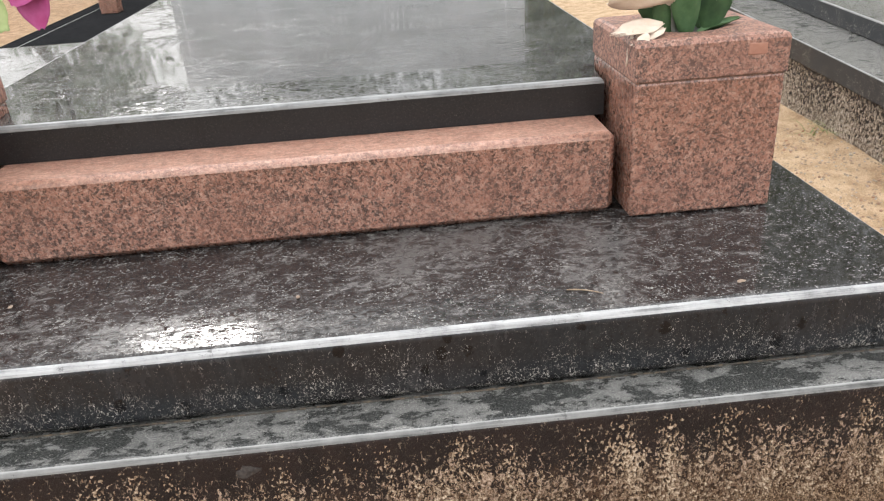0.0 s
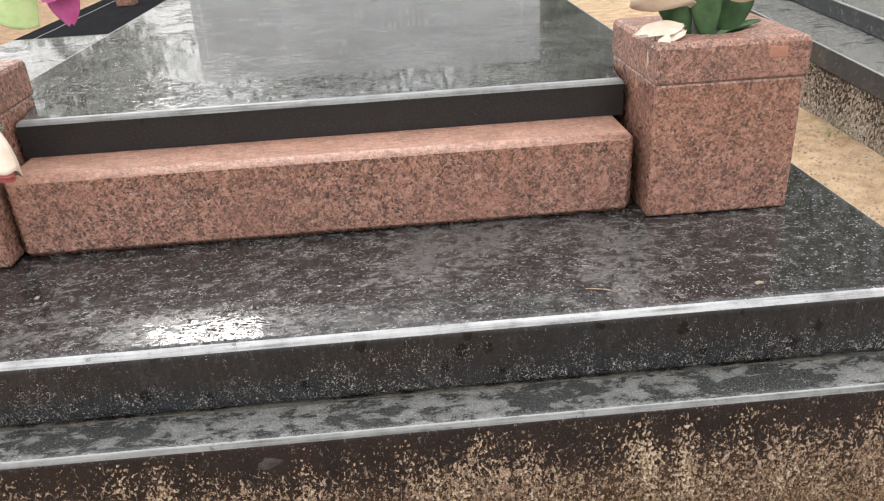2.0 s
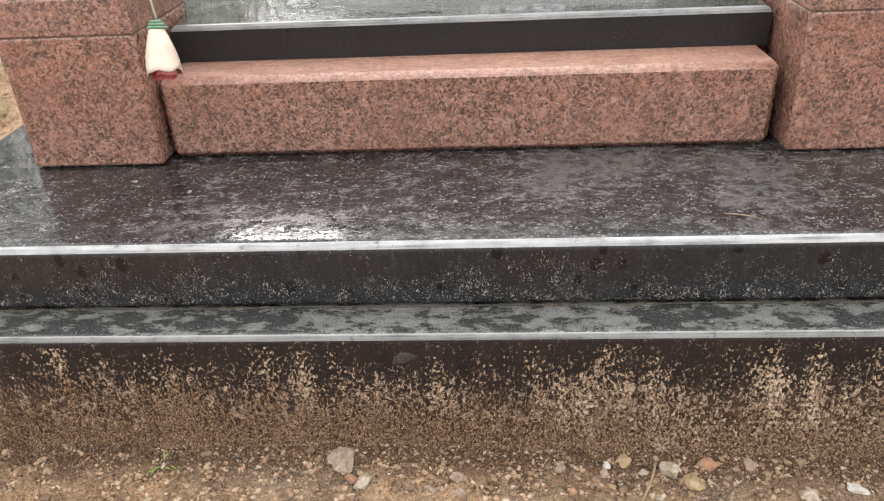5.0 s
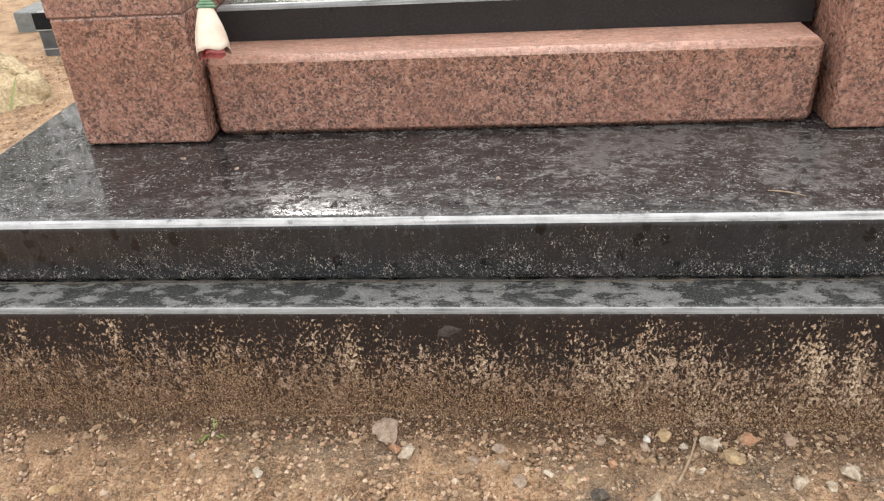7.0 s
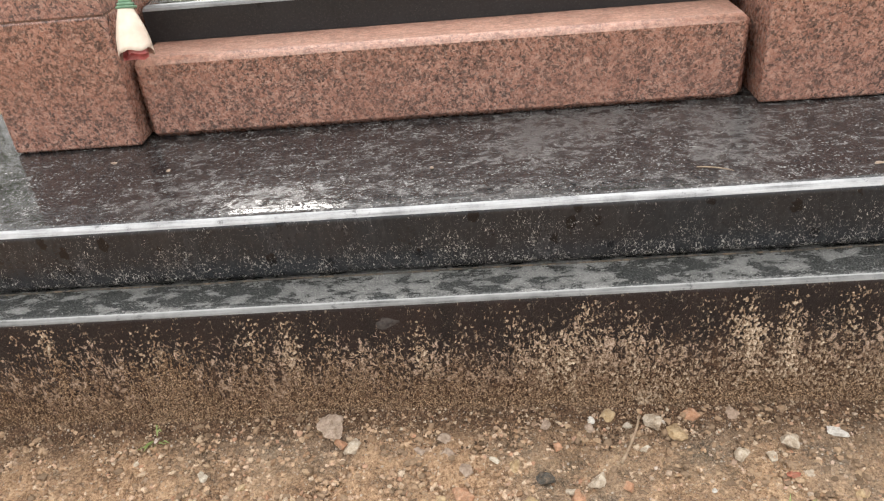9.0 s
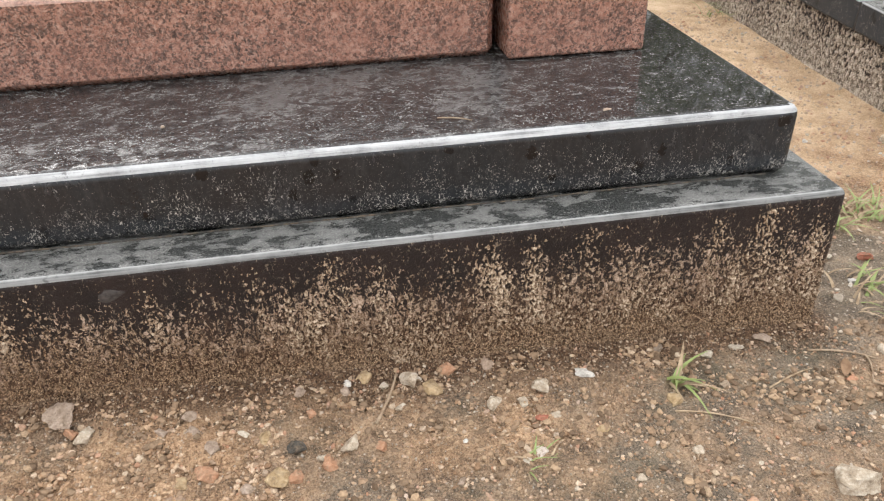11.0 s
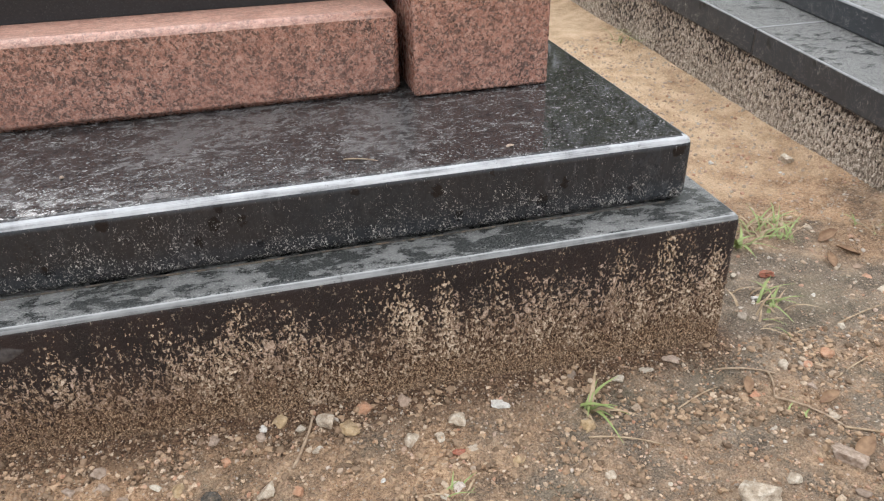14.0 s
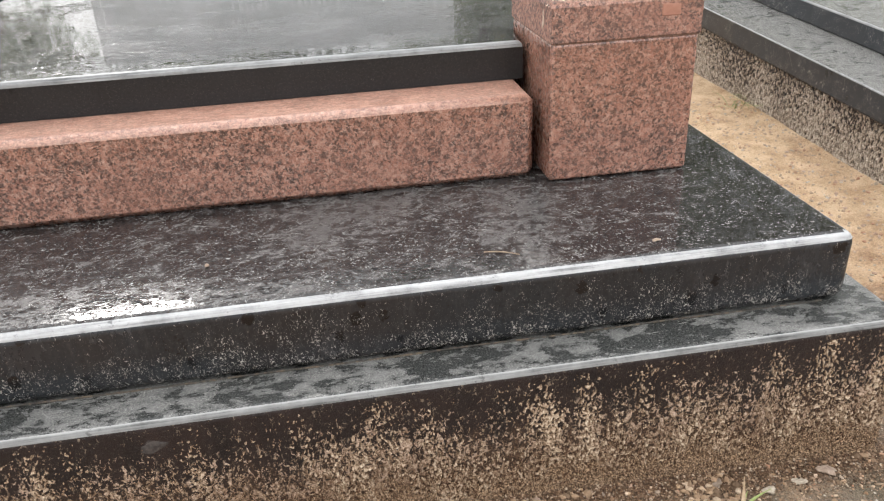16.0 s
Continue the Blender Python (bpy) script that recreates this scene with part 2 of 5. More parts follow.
def make_pink(name, matt=0.17, honed=0.0):
    n = Nodes(name)
    warp = n.add("ShaderNodeVectorMath")
    warp.operation = "ADD"
    jit = n.add("ShaderNodeTexNoise")
    n.put(jit.inputs["Vector"], n.pos)
    jit.inputs["Scale"].default_value, jit.inputs["Detail"].default_value = 140.0, 3.0
    sc = n.add("ShaderNodeVectorMath")
    sc.operation = "SCALE"
    sc.inputs["Scale"].default_value = 0.011
    n.put(sc.inputs[0], jit.outputs["Color"])
    n.put(warp.inputs[0], n.pos)
    n.put(warp.inputs[1], sc.outputs[0])
    v = warp.outputs[0]
    grain = n.cells(210, v)
    tone = n.ramp(n.grey_of(grain.outputs["Color"]), [(0.0, (0.14, 0.066, 0.05)), (0.3, (0.33, 0.152, 0.107)), (0.7, (0.44, 0.222, 0.16)), (1.0, (0.54, 0.36, 0.285))])
    soft = n.ramp(n.noise(85, 7, 0.88), [(0.38, (0.12, 0.054, 0.042)), (0.5, (0.33, 0.158, 0.112)), (0.6, (0.52, 0.3, 0.225))])
    col = n.mix(0.55, tone, soft)
    dark = n.cells(250, v)
    cloud = n.math("MULTIPLY", n.math("SUBTRACT", n.noise(24, 5, 0.72, None, 0.8), 0.5), 0.85)
    group = n.math("ADD", n.math("MULTIPLY", n.noise(88, 8, 0.9), 1.25), cloud)
    speck = n.step(n.math("ADD", n.math("MULTIPLY", n.grey_of(dark.outputs["Color"], "Green"), 0.62), group), 0.94, 1.1)
    col = n.mix(n.math("MULTIPLY", speck, 0.88), col, n.ramp(n.grey_of(dark.outputs["Color"]), [(0.0, (0.022, 0.015, 0.013)), (0.6, (0.07, 0.042, 0.034)), (1.0, (0.15, 0.082, 0.062))]))
    fine = n.step(n.math("ADD", n.noise(430, 4, 0.85), n.math("MULTIPLY", cloud, 0.25)), 0.555, 0.6)
    col = n.mix(n.math("MULTIPLY", fine, 0.8), col, (0.05, 0.033, 0.029))
    pale = n.step(n.noise(310, 3, 0.75, n.stretched(1, 1, 1.3)), 0.58, 0.66)
    col = n.mix(n.math("MULTIPLY", pale, 0.55), col, (0.56, 0.42, 0.345))
    stain = n.step(n.noise(4.5, 4), 0.45, 0.75)
    col = n.mix(n.math("MULTIPLY", stain, 0.35), col, (0.26, 0.118, 0.08))
    if honed:
        col = n.mix(honed, col, n.ramp(n.noise(120, 5, 0.8, n.stretched(0.35, 1, 1)), [(0.38, (0.3, 0.14, 0.095)), (0.62, (0.72, 0.45, 0.34))]))
    return n.finish(col, n.math("ADD", n.math("MULTIPLY", n.noise(90, 3), 0.2), matt), n.noise(260, 4, 0.7), 0.15 + max(0.0, matt - 0.3), 0.001, 0.7)


def make_slab(name, ripple, haze=0.0):
    """Polished granite under a broken film of rain water."""
    n = Nodes(name)
    stone = black_stone(n)
    bead = n.step(n.noise(58, 4, 0.62, n.stretched(0.5, 1.25, 1), 1.9), 0.47, 0.54)
    near = n.math("MULTIPLY", n.step(n.axis(1), 2.25, 1.75), n.step(n.axis(0), -0.5, 0.25))
    patch = n.step(n.math("ADD", n.noise(5.5, 5, 0.7), n.math("MULTIPLY", near, 0.22)), 0.53, 0.64)
    wave = n.noise(16, 4, 0.6, n.stretched(0.6, 1.1, 1))
    rip = n.math("ADD", n.math("MULTIPLY", bead, n.math("ADD", patch, 0.05)), n.math("MULTIPLY", wave, 0.1))
    film = n.step(n.noise(8, 6, 0.72, n.stretched(1, 0.8, 1), 0.6), 0.42, 0.6)
    rough = n.math("ADD", n.math("MULTIPLY", film, 0.04), 0.025)
    dusty = n.math("ADD", n.math("MULTIPLY", film, 0.4), 0.25 + haze)
    col = n.mix(dusty, stone, n.ramp(n.noise(24, 5, 0.75), [(0.35, (0.085, 0.09, 0.086)), (0.65, (0.15, 0.15, 0.148))]))
    return n.finish(col, rough, rip, ripple, 0.002, 0.3)


def make_plain_black(name, rough=0.16, spec=0.5):
    n = Nodes(name)
    stone = n.mix(n.math("MULTIPLY", n.step(n.noise(7, 5, 0.7), 0.3, 0.7), 0.5), black_stone(n, 0.15), (0.028, 0.028, 0.03))
    fleck = splash_flecks(n, 260, 0.93, 0.99)
    col = n.mix(n.math("MULTIPLY", fleck, 0.5), stone, (0.3, 0.29, 0.27))
    d = n.cells(13, n.stretched(1, 1, 0.6))
    drip = n.math("MULTIPLY", n.step(n.math("ADD", d.outputs["Distance"], n.math("MULTIPLY", n.noise(150, 3), 0.3)), 0.3, 0.24), n.step(n.grey_of(d.outputs["Color"]), 0.6, 0.65))
    col = n.mix(drip, col, (0.006, 0.006, 0.006))
    return n.finish(col, rough, n.noise(220, 3), 0.05, 0.001, spec)


def make_soil():
    """Damp grey-brown silt under loose reddish sand and crumbs."""
    n = Nodes("sandy_soil")
    at = n.add("ShaderNodeAttribute")
    at.attribute_name = "sandiness"
    mid = n.noise(13, 5, 0.7)
    grain = n.noise(330, 3, 0.8)
    clod = n.noise(120, 4, 0.8)
    both = n.math("ADD", n.math("MULTIPLY", n.math("ADD", clod, mid), 0.25), n.math("MULTIPLY", n.math("ADD", grain, n.noise(190, 3, 0.8)), 0.25))
    sand = n.ramp(both, [(0.41, (0.09, 0.047, 0.026)), (0.475, (0.33, 0.195, 0.11)), (0.53, (0.54, 0.345, 0.205)), (0.6, (0.72, 0.51, 0.33))])
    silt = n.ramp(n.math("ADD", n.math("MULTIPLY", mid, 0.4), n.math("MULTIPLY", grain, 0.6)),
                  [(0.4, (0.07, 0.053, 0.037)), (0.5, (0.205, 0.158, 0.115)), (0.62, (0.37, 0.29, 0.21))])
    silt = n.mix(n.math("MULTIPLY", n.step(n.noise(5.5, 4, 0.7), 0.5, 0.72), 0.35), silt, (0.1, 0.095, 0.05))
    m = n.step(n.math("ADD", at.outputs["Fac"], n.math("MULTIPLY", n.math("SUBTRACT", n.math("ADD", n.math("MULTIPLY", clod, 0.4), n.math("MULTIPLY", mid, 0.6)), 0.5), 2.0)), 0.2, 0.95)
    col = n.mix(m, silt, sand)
    dry = n.step(at.outputs["Fac"], 1.0, 1.6)
    col = n.mix(n.math("MULTIPLY", dry, 0.8), col, n.ramp(n.math("ADD", n.math("MULTIPLY", mid, 0.5), n.math("MULTIPLY", grain, 0.5)), [(0.38, (0.4, 0.25, 0.14)), (0.5, (0.64, 0.455, 0.285)), (0.62, (0.8, 0.63, 0.44))]))
    # soil colour turns darker brown along the step's foot
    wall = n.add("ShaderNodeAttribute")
    wall.attribute_name = "foot_brown"
    foot_brown = n.ramp(n.math("ADD", n.math("MULTIPLY", grain, 0.6), n.math("MULTIPLY", clod, 0.4)), BROWN_SOIL)
    col = n.mix(n.step(n.math("ADD", wall.outputs["Fac"], n.math("MULTIPLY", n.math("SUBTRACT", clod, 0.5), 1.2)), 0.2, 0.9), col, foot_brown)
    for scale, lo, top in ((170, 0.84, 0.45), (330, 0.8, 0.5)):
        crumb = n.cells(scale)
        pale = n.math("MULTIPLY", n.math("MULTIPLY", n.step(n.grey_of(crumb.outputs["Color"]), lo, lo + 0.04), n.math("SUBTRACT", 1.0, dry)), n.step(crumb.outputs["Distance"], top, 0.25))
        col = n.mix(n.math("MULTIPLY", pale, 0.75), col, n.ramp(n.grey_of(crumb.outputs["Color"], "Blue"), [(0.0, (0.36, 0.2, 0.12)), (0.5, (0.5, 0.37, 0.26)), (1.0, (0.64, 0.58, 0.5))]))
    h = n.math("ADD", n.math("ADD", n.math("MULTIPLY", grain, 0.6), n.math("MULTIPLY", n.math("MULTIPLY", clod, m), 1.3)), pale)
    return n.finish(col, 0.8, h, 1.0, 0.007, 0.3)


def make_stone(name, stops, island=False):
    n = Nodes(name)
    if island:
        r = n.add("ShaderNodeNewGeometry").outputs["Random Per Island"]
    else:
        r = n.add("ShaderNodeObjectInfo").outputs["Random"]
    tint = n.ramp(r, stops)
    col = n.mix(n.step(n.noise(260, 4, 0.75), 0.4, 0.7), tint, n.mix(0.6, tint, (0.16, 0.115, 0.075)))
    return n.finish(col, 0.8, n.noise(500, 4, 0.8), 0.6, 0.002, 0.25)


def make_dirty_stone(name, a, b, c):
    """Broken stone with chalky wear and soil in its hollows."""
    n = Nodes(name)
    col = n.ramp(n.noise(110, 5, 0.75), [(0.3, a), (0.5, b), (0.72, c)])
    soil = n.step(n.noise(75, 5, 0.75), 0.46, 0.66)
    col = n.mix(n.math("MULTIPLY", soil, 0.7), col, n.ramp(n.noise(400, 3), [(0.35, (0.13, 0.092, 0.06)), (0.65, (0.3, 0.22, 0.145))]))
    return n.finish(col, 0.85, n.noise(240, 5, 0.8), 0.8, 0.003, 0.25)


def make_simple(name, a, b, scale, rough=0.6, bump=0.2):
    n = Nodes(name)
    col = n.ramp(n.noise(scale, 4, 0.6), [(0.3, a), (0.7, b)])
    return n.finish(col, rough, n.noise(scale * 3, 3), bump, 0.002, 0.35)


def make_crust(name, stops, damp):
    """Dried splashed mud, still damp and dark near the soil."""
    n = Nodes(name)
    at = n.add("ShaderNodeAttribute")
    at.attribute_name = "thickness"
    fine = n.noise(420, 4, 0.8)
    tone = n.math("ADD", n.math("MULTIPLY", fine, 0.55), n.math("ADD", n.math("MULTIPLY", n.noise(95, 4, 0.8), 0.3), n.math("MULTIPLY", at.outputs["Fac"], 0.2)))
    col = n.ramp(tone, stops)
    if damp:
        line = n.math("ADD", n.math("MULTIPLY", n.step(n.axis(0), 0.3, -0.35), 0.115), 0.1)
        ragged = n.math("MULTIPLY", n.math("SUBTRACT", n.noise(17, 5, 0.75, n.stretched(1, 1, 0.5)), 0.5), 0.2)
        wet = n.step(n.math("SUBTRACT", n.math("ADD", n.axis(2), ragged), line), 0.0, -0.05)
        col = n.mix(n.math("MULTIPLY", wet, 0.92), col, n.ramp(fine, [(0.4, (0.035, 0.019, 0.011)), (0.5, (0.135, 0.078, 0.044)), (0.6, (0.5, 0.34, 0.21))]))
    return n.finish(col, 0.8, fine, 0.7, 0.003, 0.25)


def make_leaf(name, a, b):
    n = Nodes(name)
    r = n.add("ShaderNodeNewGeometry").outputs["Random Per Island"]
    return n.finish(n.ramp(r, [(0.0, a), (1.0, b)]), 0.55)


WET_TOP, RISER, LEDGE, SPLASHED = make_wet_top(), make_riser("damp_black_granite_face", 0.262), make_ledge("dusty_black_granite_ledge"), make_splashed("mud_splashed_granite")
SPLASHED_LIGHT = make_splashed("rain_splashed_granite", -0.1, 0.06, 0.8, 0.6)
GREY_LEDGE = make_ledge("speckled_grey_granite", 0.12, 0.16)
EAST_FACE = make_riser("dull_slate_granite_face", None, 0.9, 0.24)
# pale tone: ground stone, with sky shine on the bevel put into the colour
CHAMFER = make_chamfer("pale_ground_granite_edge", (0.34, 0.342, 0.345))
CHAMFER_LOW = make_chamfer("weathered_granite_edge", (0.17, 0.17, 0.166), 0.2578, 0.25)
GREY_EDGE = make_chamfer("worn_grey_edge", (0.2, 0.2, 0.198))
CHAMFER_DARK = make_chamfer("polished_granite_edge", (0.2, 0.205, 0.205))
PINK, SLAB, SOIL = make_pink("pink_granite"), make_slab("rain_wet_polished_granite", 0.58), make_soil()
PINK_HONED = make_pink("honed_pink_granite", 0.3, 0.4)
PINK_ROUGH = make_pink("sawn_pink_granite", 0.5)
RIPPLED = make_slab("rain_rippled_granite", 0.5, 0.25)
FILLER = make_simple("salmon_stone_filler", (0.34, 0.16, 0.113), (0.43, 0.225, 0.16), 60, 0.5, 0.1)
SMEAR = make_simple("dried_mortar", (0.03, 0.026, 0.025), (0.085, 0.074, 0.068), 120, 0.7, 0.4)
BLACK = make_plain_black("black_granite_side", 0.32, 0.35)
DULL = make_plain_black("dull_dark_tile", 0.7, 0.0)
GREY_STONE = make_simple("pale_headstone_granite", (0.52, 0.53, 0.52), (0.72, 0.71, 0.72), 11, 0.3, 0.03)
GREY_TILE = make_simple("grey_glazed_tile", (0.06, 0.064, 0.068), (0.12, 0.124, 0.126), 14, 0.5, 0.1)
GREY_LEDGER = make_simple("weathered_grey_stone", (0.13, 0.14, 0.135), (0.22, 0.23, 0.225), 25, 0.7, 0.2)
ENGRAVED = make_simple("white_engraving", (0.86, 0.86, 0.85), (0.9, 0.9, 0.89), 60, 0.5)
JOINT = make_simple("pale_mortar", (0.3, 0.3, 0.29), (0.42, 0.41, 0.39), 90, 0.8)
MORTAR_DARK = make_simple("dirty_mortar", (0.1, 0.06, 0.045), (0.3, 0.19, 0.14), 160, 0.85)
ROCK = make_dirty_stone("pale_limestone", (0.32, 0.245, 0.17), (0.52, 0.43, 0.33), (0.66, 0.6, 0.5))
BOULDER = make_dirty_stone("pale_boulder", (0.36, 0.25, 0.13), (0.56, 0.44, 0.27), (0.7, 0.61, 0.46))
PEBBLE = make_stone("pebble_stone", [(0.0, (0.4, 0.3, 0.21)), (0.25, (0.58, 0.51, 0.41)), (0.42, (0.27, 0.21, 0.165)), (0.6, (0.5, 0.34, 0.24)), (0.75, (0.5, 0.25, 0.15)), (0.86, (0.62, 0.58, 0.52)), (1.0, (0.68, 0.65, 0.6))])
GRAVEL = make_stone("gravel_stone", [(0.0, (0.24, 0.14, 0.08)), (0.3, (0.45, 0.285, 0.17)), (0.5, (0.33, 0.23, 0.16)), (0.68, (0.56, 0.38, 0.24)), (0.86, (0.68, 0.53, 0.39)), (1.0, (0.46, 0.23, 0.135))], True)
PALE_GRIT = make_stone("pale_grit_stone", [(0.0, (0.5, 0.43, 0.34)), (0.3, (0.5, 0.36, 0.25)), (0.5, (0.42, 0.33, 0.25)), (0.7, (0.5, 0.27, 0.17)), (1.0, (0.6, 0.54, 0.46))], True)
MUD = make_stone("dried_mud", [(0.0, (0.05, 0.027, 0.016)), (0.4, (0.12, 0.072, 0.043)), (0.7, (0.24, 0.155, 0.1)), (0.9, (0.44, 0.32, 0.22)), (1.0, (0.6, 0.5, 0.38))], True)
CLOD = make_stone("soil_crumb", [(0.0, (0.12, 0.075, 0.045)), (0.35, (0.25, 0.17, 0.11)), (0.65, (0.36, 0.24, 0.15)), (0.9, (0.46, 0.32, 0.2)), (1.0, (0.58, 0.46, 0.34))], True)
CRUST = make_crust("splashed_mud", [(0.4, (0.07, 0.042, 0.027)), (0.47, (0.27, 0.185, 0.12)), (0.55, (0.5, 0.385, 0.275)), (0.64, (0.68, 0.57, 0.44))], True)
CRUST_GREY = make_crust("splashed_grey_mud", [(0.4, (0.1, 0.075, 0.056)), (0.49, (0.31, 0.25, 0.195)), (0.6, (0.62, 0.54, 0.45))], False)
BRICK = make_dirty_stone("red_brick", (0.25, 0.085, 0.055), (0.38, 0.14, 0.09), (0.46, 0.22, 0.15))
YELLOW = make_dirty_stone("ochre_stone", (0.3, 0.2, 0.1), (0.45, 0.32, 0.18), (0.55, 0.43, 0.28))
ORANGE = make_dirty_stone("orange_stone", (0.34, 0.17, 0.095), (0.46, 0.25, 0.15), (0.52, 0.34, 0.23))
DARK_STONE = make_dirty_stone("dark_stone", (0.025, 0.024, 0.022), (0.06, 0.056, 0.05), (0.14, 0.125, 0.105))
GREY_PEBBLE = make_dirty_stone("grey_stone", (0.22, 0.155, 0.115), (0.37, 0.28, 0.215), (0.52, 0.42, 0.345))
TWIG = make_simple("dry_wood", (0.2, 0.13, 0.08), (0.42, 0.32, 0.22), 90, 0.8, 0.4)
STRAW = make_simple("dry_straw", (0.25, 0.17, 0.1), (0.46, 0.35, 0.23), 70, 0.7)
GRASS = make_leaf("grass_blade", (0.17, 0.225, 0.06), (0.4, 0.44, 0.18))
DEAD_LEAF = make_simple("dead_leaf", (0.13, 0.07, 0.04), (0.3, 0.19, 0.11), 60, 0.8)
PETAL_CREAM = make_simple("cream_cloth_petal", (0.62, 0.5, 0.4), (0.74, 0.64, 0.54), 40, 0.8, 0.15)
PETAL_PINK = make_simple("pink_cloth_petal", (0.55, 0.12, 0.24), (0.66, 0.3, 0.42), 28, 0.75, 0.15)
PETAL_RED = make_simple("rose_red_petal_edge", (0.62, 0.12, 0.13), (0.72, 0.36, 0.33), 50, 0.75, 0.15)
PETAL_MAGENTA = make_simple("magenta_cloth_petal", (0.3, 0.03, 0.13), (0.44, 0.1, 0.26), 24, 0.7, 0.15)
LEAF_CLOTH = make_simple("green_cloth_leaf", (0.035, 0.085, 0.03), (0.085, 0.155, 0.065), 30, 0.65, 0.2)
LEAF_DARK = make_simple("dark_green_cloth_leaf", (0.02, 0.05, 0.018), (0.055, 0.11, 0.04), 30, 0.6, 0.2)
LEAF_PALE = make_simple("pale_green_cloth_leaf", (0.26, 0.34, 0.13), (0.4, 0.46, 0.22), 30, 0.65, 0.2)
STEM = make_simple("plastic_stem", (0.4, 0.38, 0.28), (0.58, 0.55, 0.44), 40, 0.5)
STEM_GREY = make_simple("grey_plastic_stem", (0.13, 0.13, 0.11), (0.24, 0.23, 0.2), 40, 0.5)
CALYX = make_simple("green_plastic_calyx", (0.1, 0.2, 0.12), (0.2, 0.33, 0.22), 40, 0.5)
POT = make_simple("dark_plastic_pot", (0.02, 0.022, 0.02), (0.05, 0.055, 0.05), 40, 0.4)
BARK = make_simple("tree_bark", (0.06, 0.045, 0.03), (0.14, 0.11, 0.08), 12, 0.9, 0.6)
FOLIAGE = make_leaf("tree_foliage", (0.1, 0.14, 0.065), (0.24, 0.28, 0.16))


# ---- mesh helpers ----
def mesh_of(name, bm, mats):
    me = bpy.data.meshes.new(name)
    bm.to_mesh(me)
    bm.free()
    for m in mats if isinstance(mats, (list, tuple)) else [mats]:
        me.materials.append(m)
    return me


def part(name, bm, mats, parent=None, label=""):
    ob = new(name, mesh_of(name, bm, mats))
    if parent is not None:
        ob.parent = parent
        ob.location = -parent.matrix_basis.translation
        ob.matrix_basis = parent.matrix_basis.inverted() @ Matrix.Identity(4)
    return tagged(ob, label)


def root(name, x, y, z, label, category, group=""):
    ob = new(name)
    ob.matrix_basis = pose(x, y, z)
    ob.empty_display_size = 0.05
    return tagged(ob, label, category, group)


def block(x0, x1, y0, y1, z0, z1, bevel=0.004, segs=2, waver=0.0):
    """A stone block with rounded edges. Slots: 0 tops, 1 sides, 2 edges."""
    bm = bmesh.new()
    bmesh.ops.create_cube(bm, size=1.0)
    for v in bm.verts:
        v.co = Vector(((x0 + x1) / 2 + v.co.x * (x1 - x0), (y0 + y1) / 2 + v.co.y * (y1 - y0), (z0 + z1) / 2 + v.co.z * (z1 - z0)))
    if bevel:
        bmesh.ops.bevel(bm, geom=bm.edges[:], offset=bevel, segments=segs, profile=0.5, affect="EDGES")
    bm.normal_update()
    for f in bm.faces:
        a = [abs(c) for c in f.normal]
        f.material_index = 0 if f.normal.z > 0.97 else 2 if 0.25 < f.normal.z else 1
        f.smooth = max(a) < 0.985
    if waver:
        for v in bm.verts:
            v.co += Vector(noise.noise_vector(v.co * 9)) * waver
    return bm


def tube(points, radii, sides=8, bm=None, mat=0):
    bm = bm or bmesh.new()
    rings = []
    pts = [Vector(p) for p in points]
    for i, p in enumerate(pts):
        d = (pts[min(i + 1, len(pts) - 1)] - pts[max(i - 1, 0)]).normalized()
        u = d.orthogonal().normalized()
        w = d.cross(u)
        r = radii[i] if hasattr(radii, "__len__") else radii
        rings.append([bm.verts.new(p + r * (math.cos(a) * u + math.sin(a) * w)) for a in (2 * math.pi * k / sides for k in range(sides))])
    for a, b in zip(rings, rings[1:]):
        off = min(range(sides), key=lambda k: (b[k].co - a[0].co).length)
        for k in range(sides):
            f = bm.faces.new((a[k], a[(k + 1) % sides], b[(k + 1 + off) % sides], b[(k + off) % sides]))
            f.smooth, f.material_index = True, mat
    for ring in (rings[0], rings[-1]):
        try:
            bm.faces.new(ring).material_index = mat
        except ValueError:
            pass
    return bm


def bow(a, b, lift, n=8):
    """Points of an arc from a to b that bows by the vector lift."""
    a, b, lift = Vector(a), Vector(b), Vector(lift)
    return [a.lerp(b, k / n) + lift * (4 * (k / n) * (1 - k / n)) for k in range(n + 1)]


